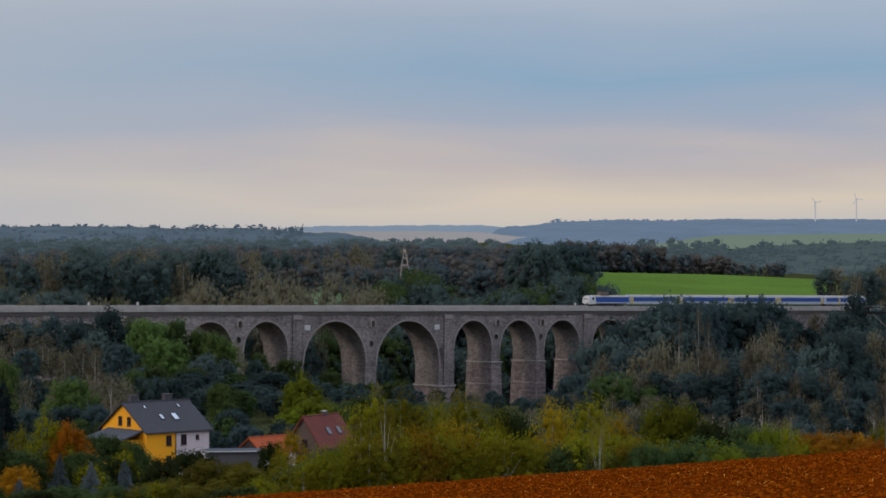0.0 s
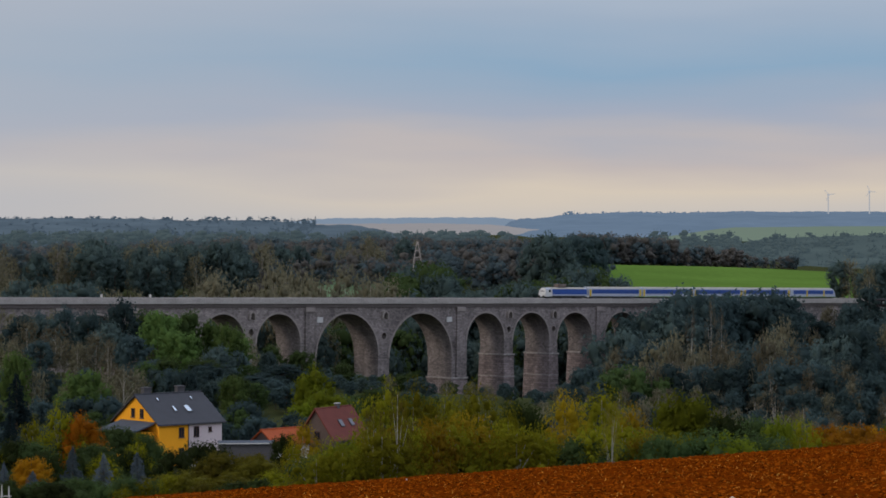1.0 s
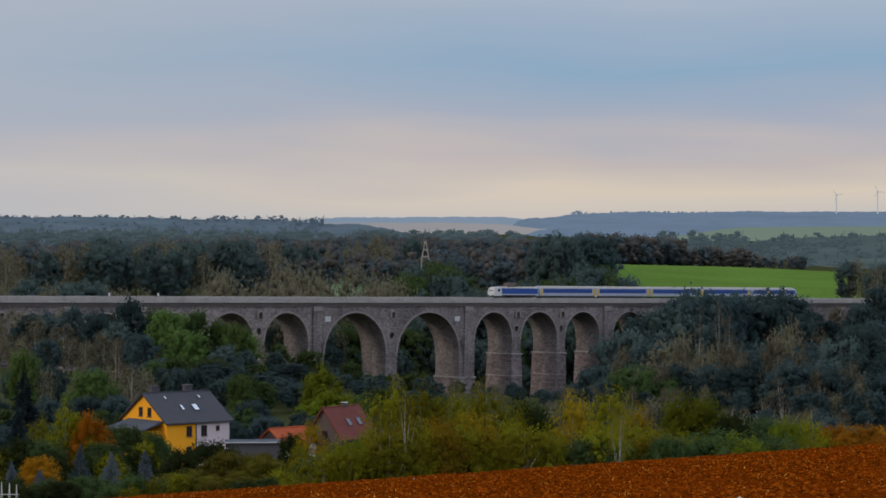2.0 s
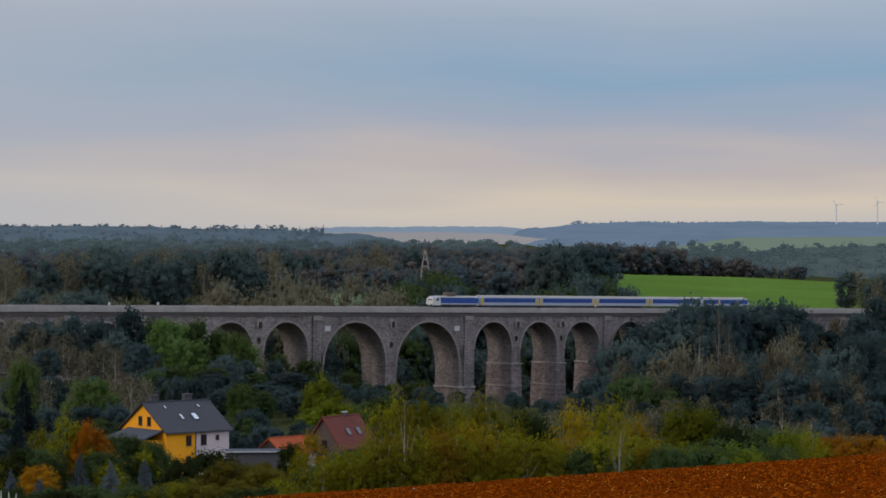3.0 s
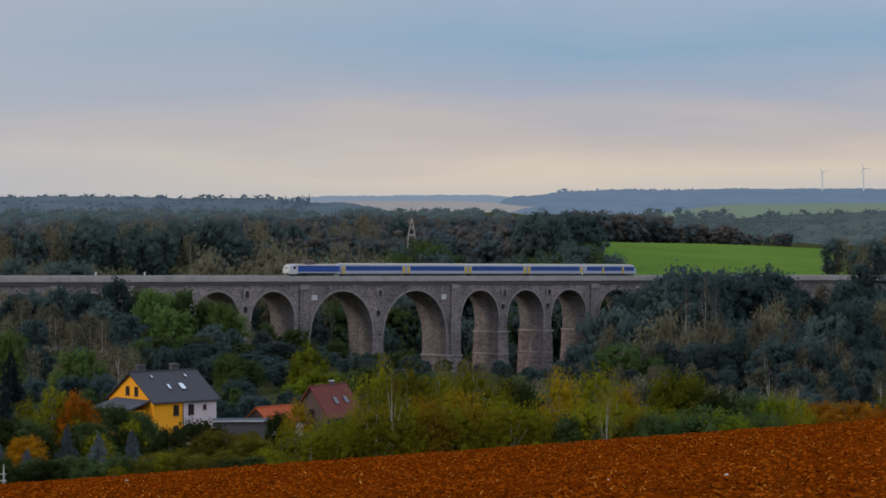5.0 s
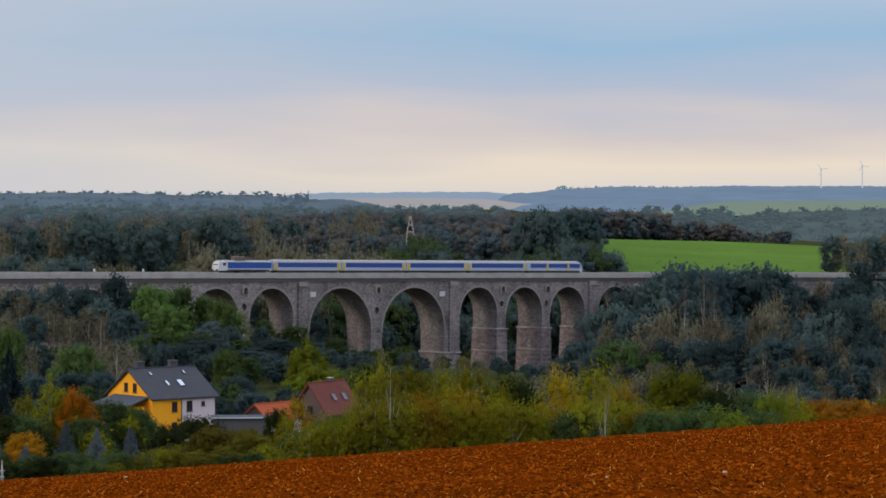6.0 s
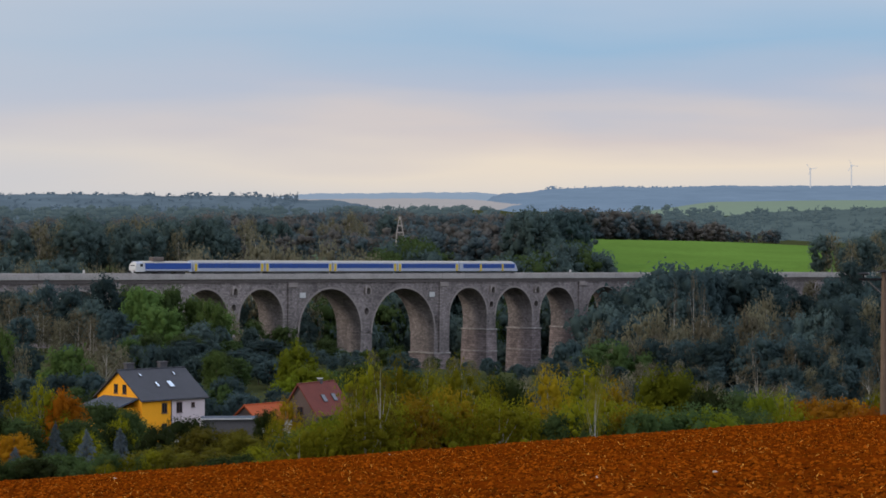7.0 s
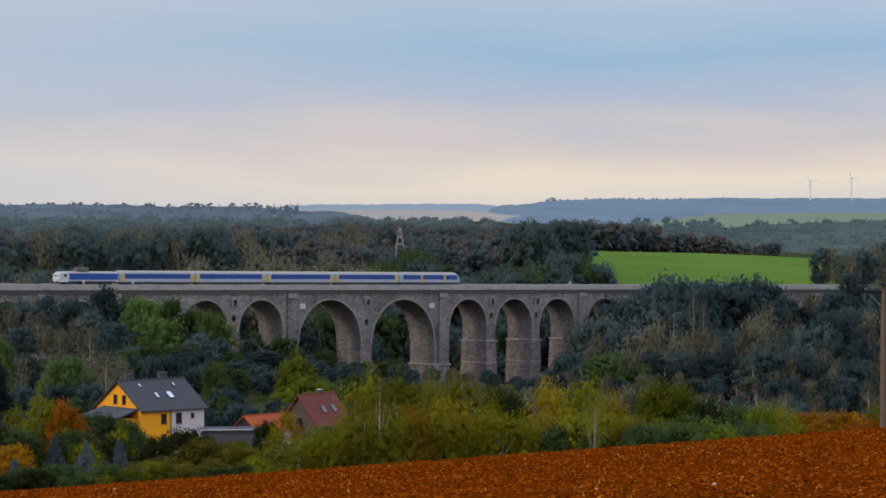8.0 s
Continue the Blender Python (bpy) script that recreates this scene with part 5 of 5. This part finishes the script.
def build_yellow_house():
    z0, eave, rise, L, g = -1.5, 6.05, 3.75, 11.0, 11.3
    h = empty("house", pose(-41.85, 376.0, 66.1, 0, 0, 41), "two-storey house with yellow and pink walls and dark tiled roof", "house")
    gable = part("wall", gable_end(0, 0.35, g, z0, eave, rise), OCHRE, h, "yellow rendered gable wall")
    part("wall", gable_end(L - 0.35, L, g, z0, eave, rise), PINK, h, "pale pink rendered gable wall")
    front = part("wall", box(0.353, 5.1, 0, 0.35, z0, eave), OCHRE, h, "yellow rendered wall")
    pink = part("wall", box(5.104, L - 0.353, -0.01, 0.35, z0, eave), PINK, h, "pale pink rendered wall")
    part("wall", box(0.353, L - 0.353, g - 0.35, g, z0, eave), OCHRE, h)
    slabs, pitch = roof_slab(h, L, g, eave - 0.05, rise, SLATE)
    roof_window(slabs[0], 6.6, 2.2, 0.9, 1.5)
    roof_window(slabs[0], 4.3, 2.4, 0.5, 1.2)
    roof_window(slabs[0], 2.7, 5.0, 0.35, 0.8)
    roof_window(slabs[0], 8.6, 5.0, 0.35, 0.8)
    for x in (1.5, 7.4):
        ch = part("chimney", box(x, x + 1.25, g / 2 + 0.3, g / 2 + 1.1, eave + rise - 1.2, eave + rise + 0.95, 0.03), CHIMNEY, h)
        part("chimney_cap", box(x - 0.12, x + 1.37, g / 2 + 0.18, g / 2 + 1.22, eave + rise + 0.95, eave + rise + 1.1, 0.03), CHIMNEY, ch)
    for y in (4.3, 6.5):
        add_window(gable, 0.0, 7.3, 0.95, 1.3, y, "gable")
    for z in (4.65, 1.7):
        add_window(front, 3.9, z, 0.95, 1.45)
    add_window(pink, 6.5, 4.65, 1.0, 1.5, -0.01)
    add_window(pink, 8.9, 4.9, 0.6, 0.7, -0.01)
    add_window(pink, 7.6, 1.3, 1.2, 1.4, -0.01)
    part("downpipe", box(5.05, 5.16, -0.12, -0.014, z0, eave, 0.02), CHIMNEY, h)
    # the lean-to before the gable
    an = part("annex", box(-3.4, -0.01, 1.2, 9.2, z0, 4.8), OCHRE, h, "low annex with a zinc roof")
    bm = bmesh.new()
    vs = [bm.verts.new(c) for c in ((-3.8, 0.8, 4.8), (-3.8, 9.6, 4.8), (0, 9.6, 6.0), (0, 0.8, 6.0), (-3.8, 0.8, 5.0), (-3.8, 9.6, 5.0), (0, 9.6, 6.2), (0, 0.8, 6.2))]
    for q in ((3, 2, 1, 0), (4, 5, 6, 7), (0, 1, 5, 4), (1, 2, 6, 5), (2, 3, 7, 6), (3, 0, 4, 7)):
        bm.faces.new([vs[i] for i in q])
    part("annex_roof", bm, ANNEX, an)
    # a small porch with a pitched roof
    po = part("porch", box(3.2, 5.6, -2.6, -0.02, z0, 0.6), WHITEWALL, h)
    sl, _ = roof_slab(po, 2.6, 2.6, 0.6, 1.1, SLATE, 0.25, 0.12)
    for s_ in sl:
        s_.matrix_basis = pose(3.1, -2.65, 0) @ s_.matrix_basis
    for o in po.children:
        if o.name.startswith("ridge_cap"):
            o.matrix_basis = pose(3.1, -2.65, 0)


def build_red_house():
    z0, eave, rise, L, g = -2, 3.7, 4.3, 9.0, 6.3
    h = empty("house", pose(-17.9, 395.5, 64.7, 0, 0, 58), "brown boarded house with a steep red tiled roof", "house")
    gable = part("wall", gable_end(0, 0.3, g, z0, eave, rise), BROWNWALL, h)
    part("wall", gable_end(L - 0.3, L, g, z0, eave, rise), BROWNWALL, h)
    front = part("wall", box(0.303, L - 0.303, 0, 0.3, z0, eave), BROWNWALL, h)
    part("wall", box(0.303, L - 0.303, g - 0.3, g, z0, eave), WHITEWALL, h)
    slabs, _ = roof_slab(h, L, g, eave, rise, REDTILE)
    for x in (3.9, 6.6):
        roof_window(slabs[0], x, 1.9, 1.0, 1.3, glass=DULLGLASS)
    ch = part("chimney", box(5.2, 5.8, g / 2 - 0.3, g / 2 + 0.3, eave + rise - 1, eave + rise + 0.7, 0.03), CHIMNEY, h)
    part("chimney_cap", box(5.13, 5.87, g / 2 - 0.37, g / 2 + 0.37, eave + rise + 0.7, eave + rise + 0.8), PLAQUE, ch)
    add_window(gable, 0.0, 4.2, 1.1, 1.2, 3.0, "gable")
    for x in (2.0, 5.0, 7.6):
        add_window(front, x, 2.2, 1.0, 1.3)


def build_orange_cottage():
    h = empty("cottage", pose(-26.2, 388.0, 65.2, 0, 0, 50), "low cottage with a bright orange tiled roof", "house")
    L, g, eave, rise = 7.6, 5.0, 3.0, 1.9
    part("wall", gable_end(0, 0.3, g, -2, eave, rise), BROWNWALL, h)
    part("wall", gable_end(L - 0.3, L, g, -2, eave, rise), BROWNWALL, h)
    front = part("wall", box(0.303, L - 0.303, 0, 0.3, -2, eave), WHITEWALL, h)
    part("wall", box(0.303, L - 0.303, g - 0.3, g, -2, eave), WHITEWALL, h)
    roof_slab(h, L, g, eave, rise, ORANGETILE, 0.35)
    add_window(front, 2.4, 1.6, 1.0, 1.1)
    add_window(front, 5.0, 1.6, 1.0, 1.1)


def build_shed():
    h = empty("shed", pose(-32.6, 370.0, 66.3, 0, 0, 6), "flat-roofed grey shed with a white roof edge", "shed")
    part("wall", box(0, 7.4, 0, 4.4, -2, 3.4), CHIMNEY, h)
    part("roof", box(-0.3, 7.7, -0.3, 4.7, 3.4, 3.62, 0.03), ANNEX, h)
    part("fascia", box(-0.34, 7.74, -0.36, -0.304, 3.48, 3.62), PLAQUE, h, "white roof edge")
    part("door", box(2.4, 4.8, -0.05, -0.004, -0.2, 2.2, 0.01), CHIMNEY, h)


build_yellow_house()
build_red_house()
build_orange_cottage()
build_shed()

# ---- the pole at the field's edge ----
POLEWOOD = material("weathered_pole", (0.14, 0.095, 0.065), 0.9, 0.25, 3.0, 0.01)
PORCELAIN = material("dark_insulator", (0.02, 0.019, 0.02), 0.85, 0.1, 3.0, spec=0.05)


def build_pole(x, y, top):
    base = terrain(x, y)
    po = empty("power_pole", pose(x, y, base), "weathered wooden power pole with a cross-arm", "utility pole")
    h = top - base
    tv, tf = tube([(0, 0, -1.0), (0, 0, h * 0.8), (0, 0, h)], [0.15, 0.115, 0.09], 12)
    shared("shaft", mesh_of("shaft", tv, tf, POLEWOOD), po, Matrix())
    arm = part("cross_arm", box(-1.05, 1.05, -0.06, 0.06, h - 0.42, h - 0.32, 0.01), PORCELAIN, po)
    for dx in (-0.85, 0.0, 0.85):
        z = h - 0.32 + (0.1 if dx == 0 else 0)
        tv, tf = tube([(dx, 0, z), (dx, 0, z + 0.12), (dx, 0, z + 0.17), (dx, 0, z + 0.2), (dx, 0, z + 0.26)], [0.03, 0.035, 0.30 if dx else 0.36, 0.26, 0.05], 10)
        shared("insulator", mesh_of("insulator", tv, tf, PORCELAIN), arm, Matrix())
    for sx in (-1, 1):
        tv, tf = tube([(sx * 0.7, 0, h - 0.4), (0, 0, h - 1.05)], [0.025, 0.025], 6)
        shared("brace", mesh_of("brace", tv, tf, STEEL), arm, Matrix())


build_pole(18.95, 112.0, 97.15)

# ---- small things on the deck and in the woods ----


def build_trellis(x, y):
    """White pointed bars in a row, leaning together."""
    z = terrain(x, y)
    tr = empty("garden_trellis", pose(x, y, z), "white painted wooden garden trellis of pointed frames", "trellis")
    for dx, h in ((-1.1, 5.0), (-0.5, 5.1), (0.1, 5.0), (0.65, 4.9)):
        for sx in (-1, 1):
            tv, tf = tube([(dx + sx * 0.24, 0, 0), (dx, 0, h)], [0.035, 0.03], 6)
            shared("bar", mesh_of("bar", tv, tf, PLAQUE), tr, Matrix())
    for h in (3.6, 4.1):
        part("rail", box(-1.3, 0.85, -0.03, 0.03, h, h + 0.06), PLAQUE, tr)


def build_marker(s):
    p = VIADUCT @ Vector((s, FACE + 0.2, -0.9))
    mk = empty("marker_post", Matrix.Translation(p), "small white marker post beside the track", "post", "marker posts on the viaduct")
    part("stem", box(-0.06, 0.06, -0.06, 0.06, 0, 1.4), STEEL, mk)
    part("board", box(-0.28, 0.28, -0.08, -0.064, 1.1, 1.9, 0.005), PLAQUE, mk, "white board")


build_trellis(-34.6, 202.0)
for s in (5.5, 22.0, 199.0):
    build_marker(s)


def build_belfry():
    """A pale pointed timber tower that stands out of the wood."""
    x, y = -13.7, 1000.0
    base = terrain(x, y)
    tw = empty("timber_tower", pose(x, y, base), "pale pointed timber tower standing out of the wood", "tower")
    pale = material("pale_timber", (0.30, 0.26, 0.235), 0.8, 0.2, 0.6)
    top = 94.8 - base
    for sx in (-1, 1):
        for sy in (-1, 1):
            tv, tf = tube([(sx * 2.0, sy * 2.0, 0), (sx * 1.25, sy * 1.25, top - 6), (sx * 0.2, sy * 0.2, top)], [0.28, 0.22, 0.15], 6)
            shared("leg", mesh_of("leg", tv, tf, pale), tw, Matrix())
    for z in (top - 6.0, top - 3.4):
        r = 1.25 * (top - z) / 6 + 0.1
        part("platform", box(-r, r, -r, r, z, z + 0.5, 0.05), pale, tw)
    part("cap", box(-0.5, 0.5, -0.5, 0.5, top - 0.9, top + 0.2, 0.1), pale, tw)


build_belfry()


def motions():
    for thing, back in TRAIN:
        rows = []
        for t, s in ((0.0, 208.6), (2.0, 155.3), (4.0, 102.6), (6.0, 50.8), (8.0, -0.6)):
            p = VIADUCT @ Vector((s + back, TRACK_Y, RAIL))
            rows.append((t, pose(p.x, p.y, p.z, 0, math.degrees(math.atan(GRADE)), math.degrees(HEAD))))
        walk(thing, rows)


motions()
